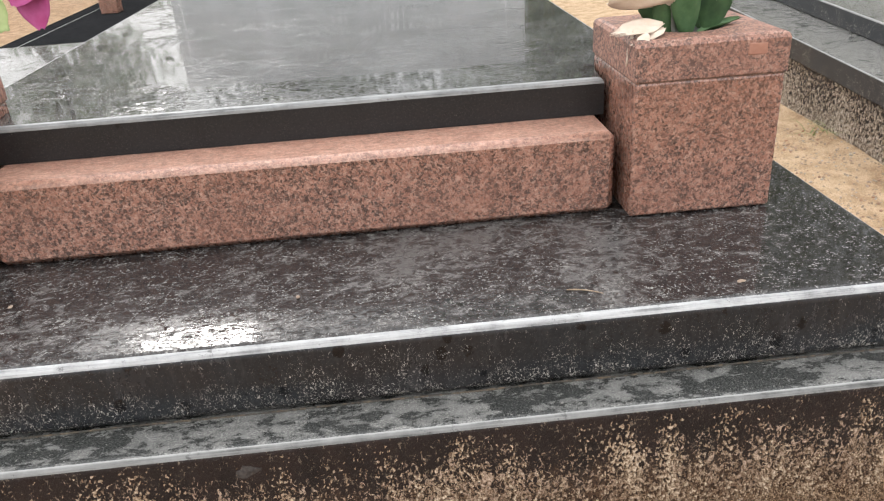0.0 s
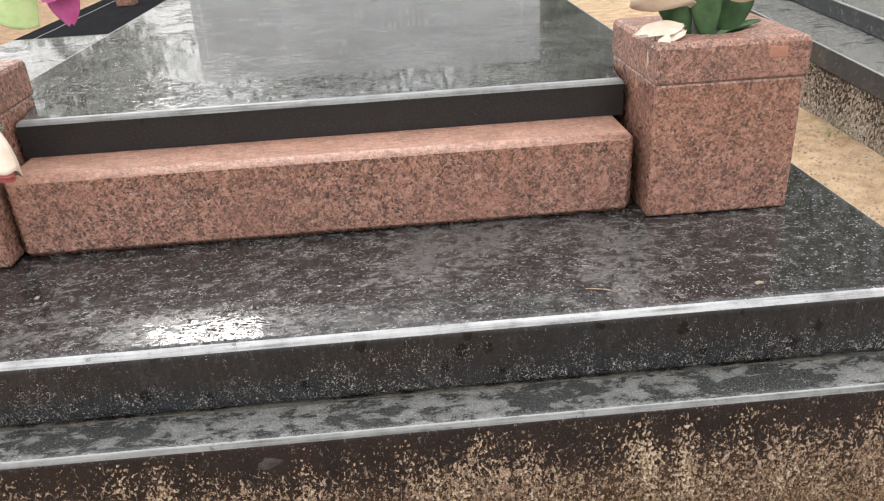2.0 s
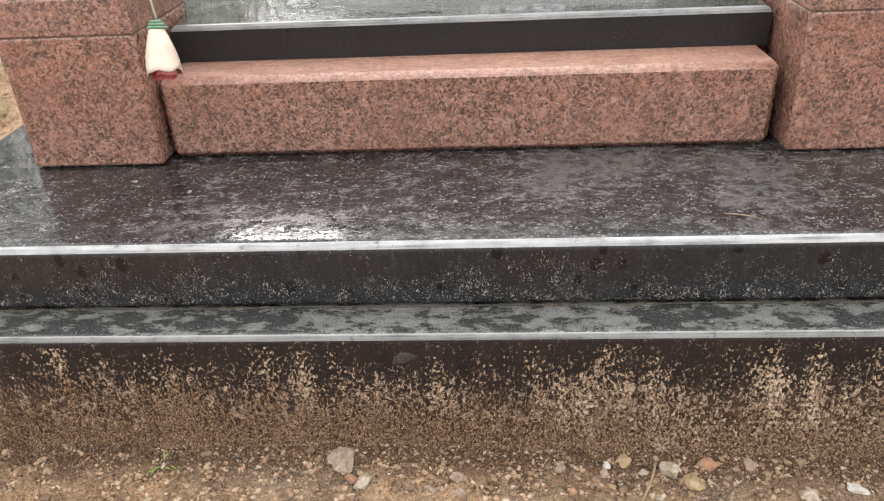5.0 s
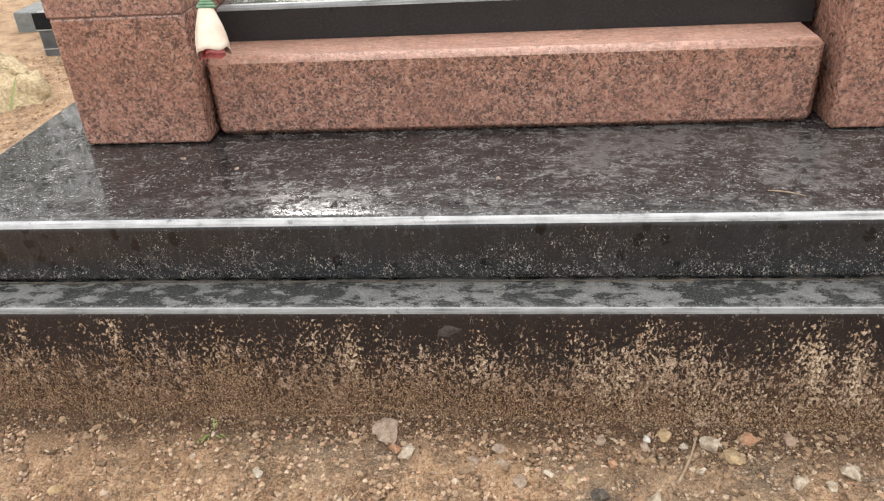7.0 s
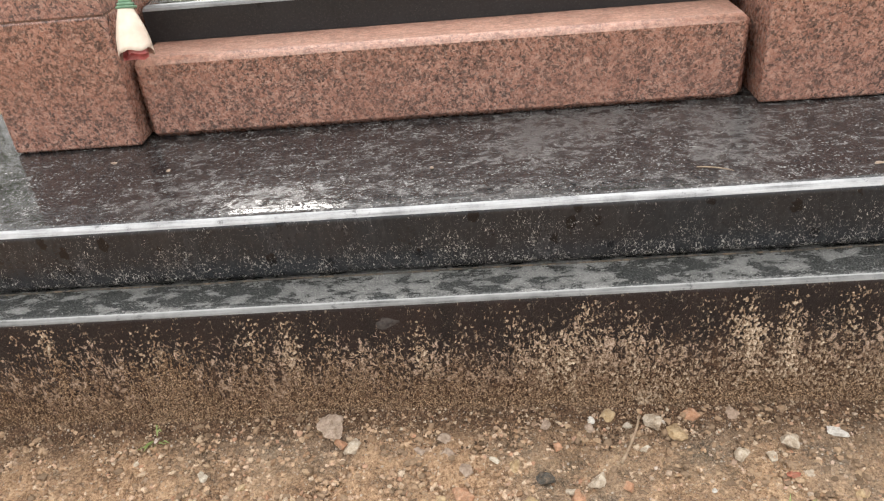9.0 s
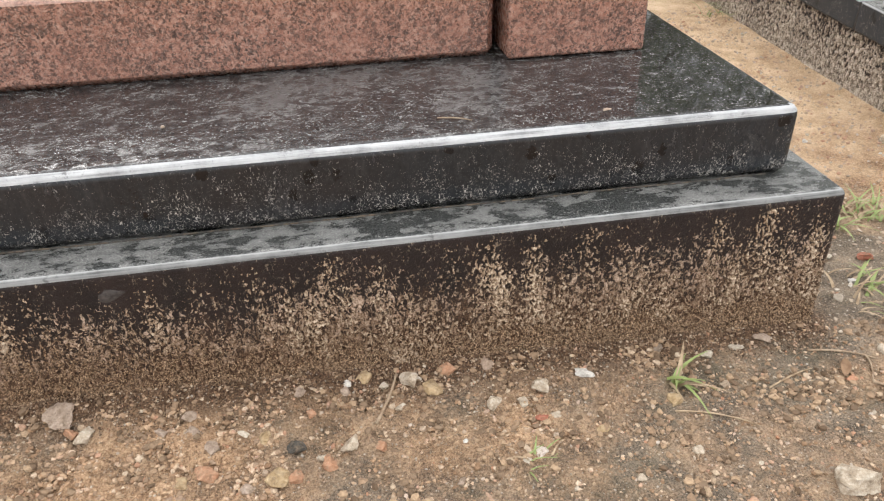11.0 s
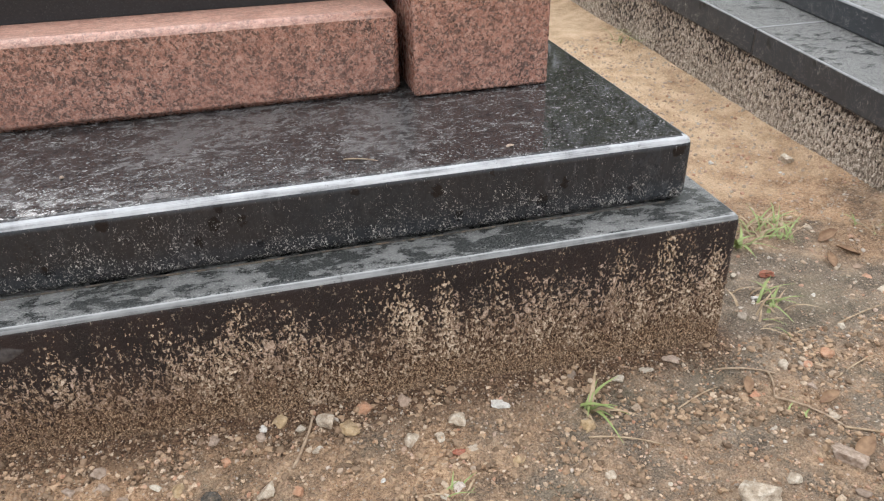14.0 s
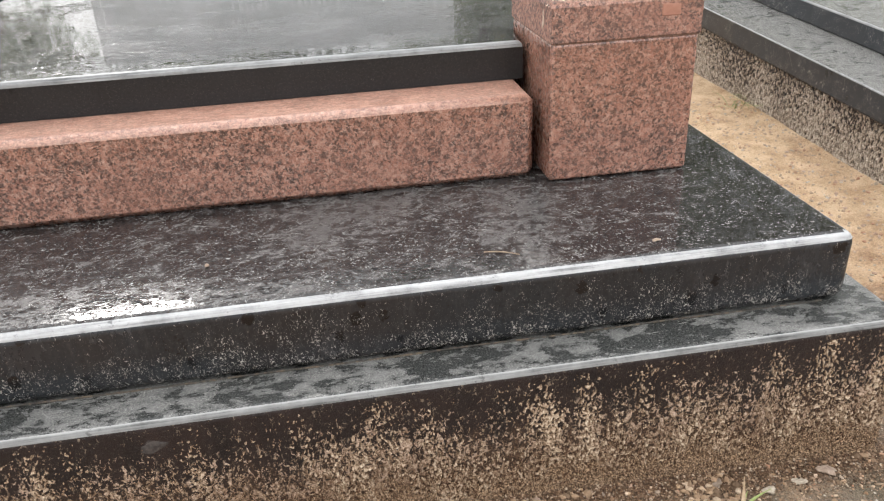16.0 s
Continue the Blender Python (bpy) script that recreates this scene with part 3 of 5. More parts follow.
def sheet(origin, along, across, length, width, curl=0.2, cup=0.2, ragged=0.0, nu=9, nv=6, thick=0.0009, blunt=0.6, seed=0):
    """A petal or a leaf: a curved sheet with thickness, widest at about 'blunt' of its length."""
    o, u, w = Vector(origin), Vector(along).normalized(), Vector(across)
    w = (w - u * w.dot(u)).normalized()
    nrm = u.cross(w)
    rnd = random.Random(seed)
    bm = bmesh.new()
    grid = []
    for i in range(nu + 1):
        s = i / nu
        if s < blunt:
            half = 0.18 + 0.82 * math.sin(0.5 * math.pi * s / blunt)
        else:
            half = max(0.35 if ragged > 0.1 else 0.05, math.cos(0.5 * math.pi * (s - blunt) / (1.02 - blunt)) ** 0.6)
        row = []
        for j in range(nv + 1):
            q = 2 * j / nv - 1
            end = s + (ragged * rnd.uniform(-1, 1) if i == nu else 0)
            p = o + u * (end * length) + w * (q * half * width / 2)
            p += nrm * (curl * length * (s * s) + cup * width * (q * q) * half + 0.03 * width * math.sin(9 * s + 4 * q + seed))
            row.append(bm.verts.new(p))
        grid.append(row)
    back = [[bm.verts.new(v.co - nrm * thick) for v in row] for row in grid]
    for i in range(nu):
        for j in range(nv):
            bm.faces.new((grid[i][j], grid[i + 1][j], grid[i + 1][j + 1], grid[i][j + 1])).smooth = True
            bm.faces.new((back[i][j], back[i][j + 1], back[i + 1][j + 1], back[i + 1][j])).smooth = True
    for i in range(nu):
        for j in (0, nv):
            bm.faces.new((grid[i][j], back[i][j], back[i + 1][j], grid[i + 1][j]))
    for j in range(nv):
        for i in (0, nu):
            bm.faces.new((grid[i][j], grid[i][j + 1], back[i][j + 1], back[i][j]))
    return bm


def lump(cx, cy, cz, rx, ry, rz, seed, turn=0.0, sub=2, angular=0.5):
    """A broken stone: a ball cut by planes and roughened."""
    rnd = random.Random(seed)
    bm = bmesh.new()
    bmesh.ops.create_icosphere(bm, subdivisions=sub, radius=1.0)
    cuts = [(Vector((rnd.gauss(0, 1), rnd.gauss(0, 1), rnd.gauss(0, 1))).normalized(), rnd.uniform(0.42, 0.8)) for _ in range(11)]
    m = Matrix.Rotation(turn, 3, "Z")
    for v in bm.verts:
        p = v.co.copy()
        for d, lim in cuts:
            over = p.dot(d) - lim
            if over > 0:
                p -= d * over * min(0.97, 0.45 + angular)
        p *= 1 + 0.22 * noise.noise(p * 1.3 + Vector((seed, 3, 0)))
        p += Vector(noise.noise_vector(p * 3.1 + Vector((seed, 0, 0)))) * 0.1 + Vector(noise.noise_vector(p * 8 + Vector((seed, 0, 0)))) * 0.055
        v.co = m @ Vector((p.x * rx, p.y * ry, p.z * rz)) * 1.15 + Vector((cx, cy, cz))
    for f in bm.faces:
        f.smooth = False
    return bm


# ---- ground ----
BANK_X = (-1.3, -0.2, 0.5, 1.0, 1.4)
BANK_H = (0.06, 0.058, 0.035, 0.012, 0.0)


def ground_height(x, y):
    """Height of the soil: nearly level, with soil banked against the plinths."""
    z = 0.012 * noise.noise(Vector((x * 1.1, y * 1.1, 3.1))) + 0.006 * noise.noise(Vector((x * 6, y * 6, 1.7))) - 0.006
    bank = float(np.interp(x, BANK_X, BANK_H))
    if x < 1.5:
        d = max(1.11 - y, 0.0)
        side = max(x - 1.04, 0.0)
        z += (bank + 0.01 * noise.noise(Vector((x * 4, 0, 8)))) * math.exp(-d / 0.07) * math.exp(-side / 0.05)
    z += 0.03 * max(y - 1.5, 0.0) * float(np.interp(x, (1.0, 1.6), (0, 1)))
    d2 = max(1.73 - x, 0.0)
    if 1.2 < y < 4:
        z += 0.02 * math.exp(-d2 / 0.06)
    return z


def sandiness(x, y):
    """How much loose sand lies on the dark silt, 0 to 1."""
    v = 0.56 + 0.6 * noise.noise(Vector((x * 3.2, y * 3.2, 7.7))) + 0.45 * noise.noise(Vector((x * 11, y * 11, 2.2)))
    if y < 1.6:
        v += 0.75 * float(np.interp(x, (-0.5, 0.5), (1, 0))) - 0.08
        # less of the sand colour, so darker, towards the step's front
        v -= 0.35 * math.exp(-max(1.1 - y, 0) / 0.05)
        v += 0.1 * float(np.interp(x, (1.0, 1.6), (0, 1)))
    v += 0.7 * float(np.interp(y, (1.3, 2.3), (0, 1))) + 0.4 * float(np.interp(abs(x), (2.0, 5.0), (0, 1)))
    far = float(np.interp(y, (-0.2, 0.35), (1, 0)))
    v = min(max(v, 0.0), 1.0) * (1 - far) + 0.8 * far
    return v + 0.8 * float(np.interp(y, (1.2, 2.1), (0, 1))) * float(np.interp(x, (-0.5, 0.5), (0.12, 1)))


def foot_brown_share(x, y):
    """Share of darker brown colour in the soil beside the step, 0 to 1."""
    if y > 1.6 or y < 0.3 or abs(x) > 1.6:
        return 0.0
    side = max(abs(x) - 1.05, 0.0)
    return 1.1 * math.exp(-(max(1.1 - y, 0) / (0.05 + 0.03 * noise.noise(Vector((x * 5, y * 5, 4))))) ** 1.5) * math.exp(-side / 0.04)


def build_ground():
    xs = np.unique(np.concatenate([np.arange(-2.4, -1.0, 0.03), np.arange(-1.0, 1.9, 0.0065), np.arange(1.9, 3.2, 0.05), np.geomspace(3.2, 900, 22), -np.geomspace(2.4, 900, 22)]))
    ys = np.unique(np.concatenate([-np.geomspace(0.3, 900, 20), np.arange(-0.3, 0.5, 0.05), np.arange(0.5, 1.2, 0.0065), np.arange(1.2, 1.5, 0.012), np.arange(1.5, 4.0, 0.03), np.geomspace(4, 900, 24)]))
    verts, loose = [], []
    for y in ys:
        for x in xs:
            near = -2.4 <= x <= 3.2 and -0.3 <= y <= 4
            z = ground_height(x, y) if near else -0.006
            s = sandiness(x, y)
            if near and 0.4 < y < 1.5 and -1 < x < 1.9:
                v = Vector((x, y, 0))
                z += (0.4 + min(s, 1.0)) * (0.005 * noise.noise(v * 24) + 0.007 * noise.noise(v * 55) + 0.005 * max(0.0, noise.noise(v * 105))) + 0.002 * min(s, 1.0)
            loose.append(s)
            verts.append((x, y, z))
    nx = len(xs)
    faces = [(j * nx + i, j * nx + i + 1, (j + 1) * nx + i + 1, (j + 1) * nx + i) for j in range(len(ys) - 1) for i in range(nx - 1)]
    me = bpy.data.meshes.new("ground")
    me.from_pydata(verts, [], faces)
    me.polygons.foreach_set("use_smooth", [True] * len(me.polygons))
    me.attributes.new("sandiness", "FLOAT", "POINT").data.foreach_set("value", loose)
    me.attributes.new("foot_brown", "FLOAT", "POINT").data.foreach_set("value", [foot_brown_share(v[0], v[1]) for v in verts])
    me.materials.append(SOIL)
    tagged(new("ground", me), "damp sandy brown soil with grit and small stones", "ground", kind="structure")


build_ground()

# ---- the grave ----
XL, XR = -0.97, 0.99
BACK = 3.78


def build_plinth():
    r = root("grave_plinth", 0.01, 2.4, 0.0, "two-stepped black granite grave base splashed with mud", "grave base")
    part("lower_step", block(-1.035, 1.05, 1.108, BACK + 0.08, -0.08, 0.26, 0.0135, 4), [LEDGE, SPLASHED, CHAMFER_LOW], r, "mud-splashed black granite lower step")
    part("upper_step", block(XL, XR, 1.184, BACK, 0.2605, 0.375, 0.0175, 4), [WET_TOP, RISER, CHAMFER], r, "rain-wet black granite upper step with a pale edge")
    bm = tube([(x / 20, 1.1855, 0.2612 + 0.0008 * math.sin(x * 7.3)) for x in range(-19, 20)], 0.0016, 6)
    part("mortar_joint", bm, DARK_STONE, r, "dark dirty joint under the upper step")
    return r


plinth = build_plinth()


def build_front_bar():
    tagged(part("front_kerb", block(-0.537, 0.578, 1.533, 1.70, 0.3755, 0.53, 0.012, 1, 0.0006), [PINK_HONED, PINK, PINK_HONED]),
           "pink granite kerb with dark crystals between two vases", "kerb stone")


build_front_bar()


def planter(x0, x1, name_label, hole):
    y0, y1 = 1.50, 1.765
    r = root("stone_vase", (x0 + x1) / 2, (y0 + y1) / 2, 0.3755, name_label, "grave vase", "pink granite vases")
    part("body", block(x0, x1, y0, y1, 0.3765, 0.621, 0.006, 3, 0.0006), [PINK, PINK, PINK], r)
    # the top ring, with a round hole through it
    bm = bmesh.new()
    cx, cy, rad, n = hole[0], hole[1], hole[2], 40
    levels = []
    e = 0.010

    def square(a, inset):
        c, s = math.cos(a), math.sin(a)
        k = 1.0 / max(abs(c), abs(s))
        px, py = c * k, s * k
        mx, my = (x0 + x1) / 2, (y0 + y1) / 2
        return mx + px * ((x1 - x0) / 2 + 0.0014 - inset), my + py * ((y1 - y0) / 2 + 0.0014 - inset)

    angles = sorted([2 * math.pi * k / n for k in range(n)] + [math.pi / 4 + math.pi / 2 * k + d for k in range(4) for d in (-0.04, 0.04)])
    for inset, z in ((0.001, 0.622), (0.0, 0.6235), (0.0, 0.69 - e), (e * 0.35, 0.69 - e * 0.3), (e, 0.69)):
        levels.append([bm.verts.new((*square(a, inset), z)) for a in angles])
    for rr, z in ((rad + 0.004, 0.69), (rad, 0.686), (rad, 0.623)):
        levels.append([bm.verts.new((cx + rr * math.cos(a), cy + rr * math.sin(a), z)) for a in angles])
    levels.append(levels[0])
    m = len(angles)
    for a, b in zip(levels, levels[1:]):
        for k in range(m):
            bm.faces.new((a[k], a[(k + 1) % m], b[(k + 1) % m], b[k]))
    bmesh.ops.recalc_face_normals(bm, faces=bm.faces[:])
    part("top_block", bm, PINK_ROUGH, r, "pink granite top with a round hole")
    bm = block(x0 + 0.0012, x1 - 0.0012, y0 + 0.0012, y1 - 0.0012, 0.6195, 0.6225, 0)
    part("mortar_joint", bm, MORTAR_DARK, r)
    bm = bmesh.new()
    bmesh.ops.create_cone(bm, cap_ends=True, segments=28, radius1=rad - 0.004, radius2=rad - 0.001, depth=0.045, matrix=Matrix.Translation((cx, cy, 0.6645)))
    top = [f for f in bm.faces if f.normal.z > 0.9]
    bmesh.ops.inset_region(bm, faces=top, thickness=0.004)
    for f in top:
        for v in f.verts:
            v.co.z -= 0.012
    part("flower_holder", bm, POT, r, "dark plastic flower holder in the hole")
    return r


right_vase = planter(0.597, 0.858, "square pink granite vase holding faded cloth roses", (0.72, 1.625, 0.072))
planter(-0.793, -0.544, "square pink granite vase holding pink and cream cloth roses", (-0.665, 1.625, 0.072))


def notched(outline, z0, z1, bevel):
    """A slab over an outline, with a worked upper edge. Slots as in block()."""
    bm = bmesh.new()
    low = [bm.verts.new((x, y, z0)) for x, y in outline]
    top = [bm.verts.new((x, y, z1)) for x, y in outline]
    bm.faces.new(low[::-1])
    bm.faces.new(top)
    n = len(outline)
    for k in range(n):
        bm.faces.new((low[k], low[(k + 1) % n], top[(k + 1) % n], top[k]))
    bmesh.ops.bevel(bm, geom=[e for e in bm.edges if all(v.co.z > z1 - 1e-5 for v in e.verts)], offset=bevel, segments=3, profile=0.5, affect="EDGES")
    bm.normal_update()
    for f in bm.faces:
        f.material_index = 0 if f.normal.z > 0.97 else 2 if f.normal.z > 0.25 else 1
    return bm


def build_cover():
    r = root("cover_slab", 0.0, 2.7, 0.53, "rain-wet polished black granite cover slab", "grave slab")
    part("slab", notched(((-0.536, 1.645), (0.586, 1.645), (0.586, 1.772), (0.70, 1.772), (0.70, 3.59), (-0.655, 3.59), (-0.655, 1.772), (-0.536, 1.772)), 0.5305, 0.60, 0.0105), [SLAB, BLACK, CHAMFER_DARK], r)
    for x0, x1 in ((-0.64, -0.52), (0.57, 0.69)):
        tagged(part("side_kerb", block(x0, x1, 1.77, 3.59, 0.3755, 0.53, 0.005, 2), [PINK, PINK, PINK]), "pink granite kerb under the cover slab", "kerb stone", "side kerbs")


build_cover()


def build_headstone():
    r = root("headstone", 0.03, 3.66, 0.3755, "wide light grey polished headstone with pale engraved lines", "headstone")
    part("stone", block(-0.665, 0.8, 3.60, 3.72, 0.3755, 1.0, 0.008, 2), [GREY_STONE, GREY_STONE, GREY_STONE], r)
    y = 3.598

    def bar(x0, x1, z0, z1, name):
        part(name, block(x0, x1, y - 0.001, y + 0.004, z0, z1, 0), ENGRAVED, r)

    for x0, x1, z0, z1 in ((-0.63, -0.624, 0.62, 0.9), (0.715, 0.72, 0.68, 0.9), (-0.45, 0.5, 0.63, 0.634)):
        bar(x0, x1, z0, z1, "engraved_line")
    for z, words in ((0.9, ((-0.3, -0.16), (-0.1, 0.05))), (0.86, ((-0.16, -0.02),)), (0.8, ((-0.12, 0.06), (0.12, 0.34), (0.4, 0.46))), (0.75, ((-0.4, -0.18), (-0.02, 0.06), (0.2, 0.32)))):
        for x0, x1 in words:
            for k in range(max(1, int((x1 - x0) / 0.026))):
                bar(x0 + 0.026 * k, x0 + 0.026 * k + (0.006, 0.014, 0.01)[k % 3], z - 0.006, z + 0.02, "illegible_letter")


build_headstone()


# ---- neighbouring graves ----
def sloped(bm, slope=0.055, y0=2.36):
    """Lets a grave follow the gentle rise of the ground."""
    for v in bm.verts:
        v.co.z += slope * (v.co.y - y0)
    return bm


def build_east_grave():
    r = root("neighbouring_grave", 2.4, 2.6, 0.0, "mud-splashed dark granite grave with stepped wet slabs", "grave")
    part("base", sloped(block(1.742, 3.2, 1.0, 4.6, -0.2, 0.207, 0.005, 2)), [GREY_LEDGE, SPLASHED_LIGHT, GREY_EDGE], r, "splashed granite base")
    for y0, y1 in ((0.96, 1.5), (1.503, 2.063), (2.069, 4.62)):
        part("kerb_slab", sloped(block(1.73, 3.22, y0, y1, 0.2075, 0.286, 0.004, 2)), [GREY_LEDGE, EAST_FACE, GREY_EDGE], r, "grey-black granite kerb slab")
    part("joint", sloped(block(1.7305, 3.2, 2.0632, 2.0688, 0.209, 0.284, 0)), SMEAR, r, "dark mortar joint")
    part("joint", sloped(block(1.7305, 3.2, 1.5002, 1.5028, 0.209, 0.284, 0)), SMEAR, r, "dark mortar joint")
    part("upper_slab", sloped(block(1.96, 3.1, 1.2, 4.5, 0.2865, 0.36, 0.006, 3)), [GREY_LEDGE, EAST_FACE, GREY_EDGE], r, "speckled granite upper slab")
    return r


east_grave = build_east_grave()


def build_west_grave():
    r = root("neighbouring_grave", -1.6, 5.2, 0.0, "low dark tiled grave with a rain-wet top", "grave")
    part("base", block(-1.975, -1.12, 3.3, 7.6, -0.05, 0.17, 0.004, 1), [DULL, GREY_TILE, DULL], r)
    part("top_slab", block(-1.98, -1.11, 3.294, 4.82, 0.1705, 0.24, 0.004, 2), [RIPPLED, DULL, DULL], r, "rain-wet dark top slab")
    part("top_slab", block(-1.98, -1.865, 4.824, 7.6, 0.1705, 0.24, 0.002, 1), [DULL, DULL, DULL], r)
    part("top_slab", block(-1.857, -1.11, 4.824, 6.75, 0.1705, 0.24, 0.002, 1), [DULL, DULL, DULL], r)
    part("top_slab", block(-1.857, -1.11, 6.765, 7.6, 0.1705, 0.24, 0.002, 1), [DULL, DULL, DULL], r)
    part("joint", block(-1.8648, -1.8572, 4.83, 7.59, 0.18, 0.2385, 0), JOINT, r, "pale mortar joint")
    part("joint", block(-1.91, -1.12, 6.7502, 6.7648, 0.18, 0.2385, 0), JOINT, r, "pale mortar joint")
    part("joint", block(-1.979, -1.12, 3.2945, 3.4, 0.1665, 0.1705, 0), JOINT, r, "pale mortar joint")
    part("joint", block(-1.977, -1.12, 3.2975, 3.4, 0.085, 0.089, 0), JOINT, r, "pale mortar joint")
    part("joint", block(-1.86, -1.856, 3.2975, 3.4, 0.0, 0.085, 0), JOINT, r, "pale mortar joint")
    tagged(part("ledger_stone", block(-2.36, -1.985, 3.74, 4.35, -0.03, 0.15, 0.008, 2), [GREY_LEDGER] * 3), "pale grey stone slab beside a dark grave", "stone block")
    v = root("stone_vase", -1.68, 6.0, 0.2405, "small pink granite vase on a dark grave", "grave vase")
    part("body", block(-1.74, -1.62, 5.94, 6.06, 0.2405, 0.36, 0.006, 2), [PINK, PINK, PINK], v)


build_west_grave()


def build_rock():
    bm = lump(-1.85, 2.72, 0.08, 0.22, 0.19, 0.165, 12, 0.3, 5, 0.5)
    for v in bm.verts:
        v.co += Vector(noise.noise_vector(v.co * 22)) * 0.016 + Vector(noise.noise_vector(v.co * 9)) * 0.03 + Vector(noise.noise_vector(v.co * 60)) * 0.006
    for f in bm.faces:
        f.smooth = True
    tagged(part("rock", bm, BOULDER), "large pale rough limestone rock lying on the soil", "rock")
    tagged(part("grass_stalk", tube(bow((-1.72, 2.6, 0.07), (-1.64, 2.515, 0.004), (0.0, 0.0, 0.012), 6), 0.0022, 6), STRAW), "thin pale straw stalk leaning on the rock", "straw")
    bm = bmesh.new()
    rows = []
    for i in range(8):
        u = i / 7
        p = Vector((-1.745 + 0.05 * u, 2.6 + 0.07 * u, 0.01 + 0.2 * u - 0.03 * u * u))
        h = 0.007 * (1 - u ** 2) + 0.0005
        rows.append((bm.verts.new(p + Vector((-h, h * 0.4, 0))), bm.verts.new(p + Vector((0, 0.002, 0))), bm.verts.new(p + Vector((h, -h * 0.4, 0)))))
    for a, b in zip(rows, rows[1:]):
        bm.faces.new((a[0], a[1], b[1], b[0])).smooth = True
        bm.faces.new((a[1], a[2], b[2], b[1])).smooth = True
    tagged(part("grass_sprig", bm, GRASS), "single broad green grass blade against the pale rock", "grass")


build_rock()


# ---- stones, grass and litter on the soil ----
def stone_thing(name, x, y, size, mat, seed, label, flat=0.6, long=1.25, angular=0.5, group="stones on the soil", sink=0.25):
    rnd = random.Random(seed)
    size *= 0.88
    rx, ry, rz = size * long / 2, size / 2, size * flat * 0.68
    z = ground_height(x, y) + rz * (1 - 2 * sink)
    bm = lump(x, y, z, rx, ry, rz, seed, rnd.uniform(0, 3.1), 4 if size > 0.03 else 3, angular)
    return tagged(part(name, bm, mat), label, "stone", group)


GREY_L, PALE_L = "grey-brown angular stone on damp soil", "pale weathered pebble on damp soil"
BY_THE_STEP = (
    (0.136, 0.931, 0.034, YELLOW, 0.5, "smooth ochre pebble on damp soil"),
    (0.164, 0.928, 0.024, ORANGE, 0.6, "orange-pink weathered stone on damp soil"),
    (0.241, 1.074, 0.020, GREY_PEBBLE, 0.5, GREY_L),
    (0.187, 1.040, 0.017, ORANGE, 0.6, "orange-pink weathered stone on damp soil"),
    (0.116, 1.010, 0.024, YELLOW, 0.5, "small ochre stone on damp soil"),
    (0.241, 0.976, 0.030, ROCK, 0.6, PALE_L),
    (0.160, 0.988, 0.027, DARK_STONE, 0.5, "dark slag-like stone on damp soil"),
    (0.208, 0.946, 0.026, ORANGE, 0.6, "orange-pink weathered stone on damp soil"),
    (0.042, 1.009, 0.028, GREY_PEBBLE, 0.5, GREY_L),
    (0.036, 0.959, 0.031, ORANGE, 0.6, "reddish broken stone on damp soil"),
    (-0.175, 1.08, 0.052, GREY_PEBBLE, 0.38, "flat grey-pink stone leaning by the splashed step"),
    (-0.137, 1.053, 0.031, ROCK, 0.6, PALE_L),
    (-0.159, 1.058, 0.022, ORANGE, 0.6, "orange-pink weathered stone on damp soil"),
    (-0.032, 1.044, 0.019, GREY_PEBBLE, 0.5, GREY_L),
    (0.017, 1.037, 0.023, GREY_PEBBLE, 0.5, GREY_L),
    (0.095, 0.923, 0.021, GREY_PEBBLE, 0.5, GREY_L),
    (0.003, 0.952, 0.023, YELLOW, 0.5, "small ochre stone on damp soil"),
    (0.010, 1.061, 0.022, GREY_PEBBLE, 0.5, GREY_L),
    (0.171, 1.077, 0.020, GREY_PEBBLE, 0.5, GREY_L),
    (-0.699, 0.975, 0.025, YELLOW, 0.5, "small ochre stone on damp soil"),
    (-0.309, 0.995, 0.016, YELLOW, 0.5, "small ochre stone on damp soil"),
    (-0.495, 1.043, 0.012, ROCK, 0.6, PALE_L),
)
BEFORE_THE_STEP = (
    (0.904, 0.777, 0.060, ROCK, 0.6, "rough pale chalky stone on damp soil"),
    (0.725, 0.873, 0.019, ROCK, 0.6, PALE_L),
    (0.529, 0.819, 0.016, GREY_PEBBLE, 0.5, GREY_L),
    (0.621, 0.793, 0.014, ROCK, 0.6, PALE_L),
    (0.818, 0.760, 0.017, ORANGE, 0.6, "orange-pink weathered stone on damp soil"),
    (0.527, 0.978, 0.017, BRICK, 0.5, "small red brick crumb on damp soil"),
    (0.342, 1.075, 0.031, ROCK, 0.75, "pale upright broken stone beside a twig"),
    (0.376, 1.054, 0.031, YELLOW, 0.5, "small ochre stone on damp soil"),
    (0.403, 1.086, 0.023, ORANGE, 0.6, "orange-pink weathered stone on damp soil"),
    (0.271, 1.093, 0.027, YELLOW, 0.5, "small ochre stone on damp soil"),
    (0.323, 1.031, 0.021, ROCK, 0.6, PALE_L),
    (0.465, 1.015, 0.026, ROCK, 0.6, PALE_L),
    (0.541, 1.036, 0.031, ROCK, 0.6, PALE_L),
    (0.506, 1.012, 0.018, ROCK, 0.6, PALE_L),
    (0.737, 0.976, 0.027, YELLOW, 0.5, "small ochre stone on damp soil"),
    (0.285, 0.966, 0.020, ORANGE, 0.6, "orange-pink weathered stone on damp soil"),
    (0.943, 1.077, 0.028, GREY_PEBBLE, 0.5, GREY_L),
    (0.610, 0.940, 0.018, YELLOW, 0.5, "small ochre stone on damp soil"),
    (0.385, 0.883, 0.015, GREY_PEBBLE, 0.5, GREY_L),
)
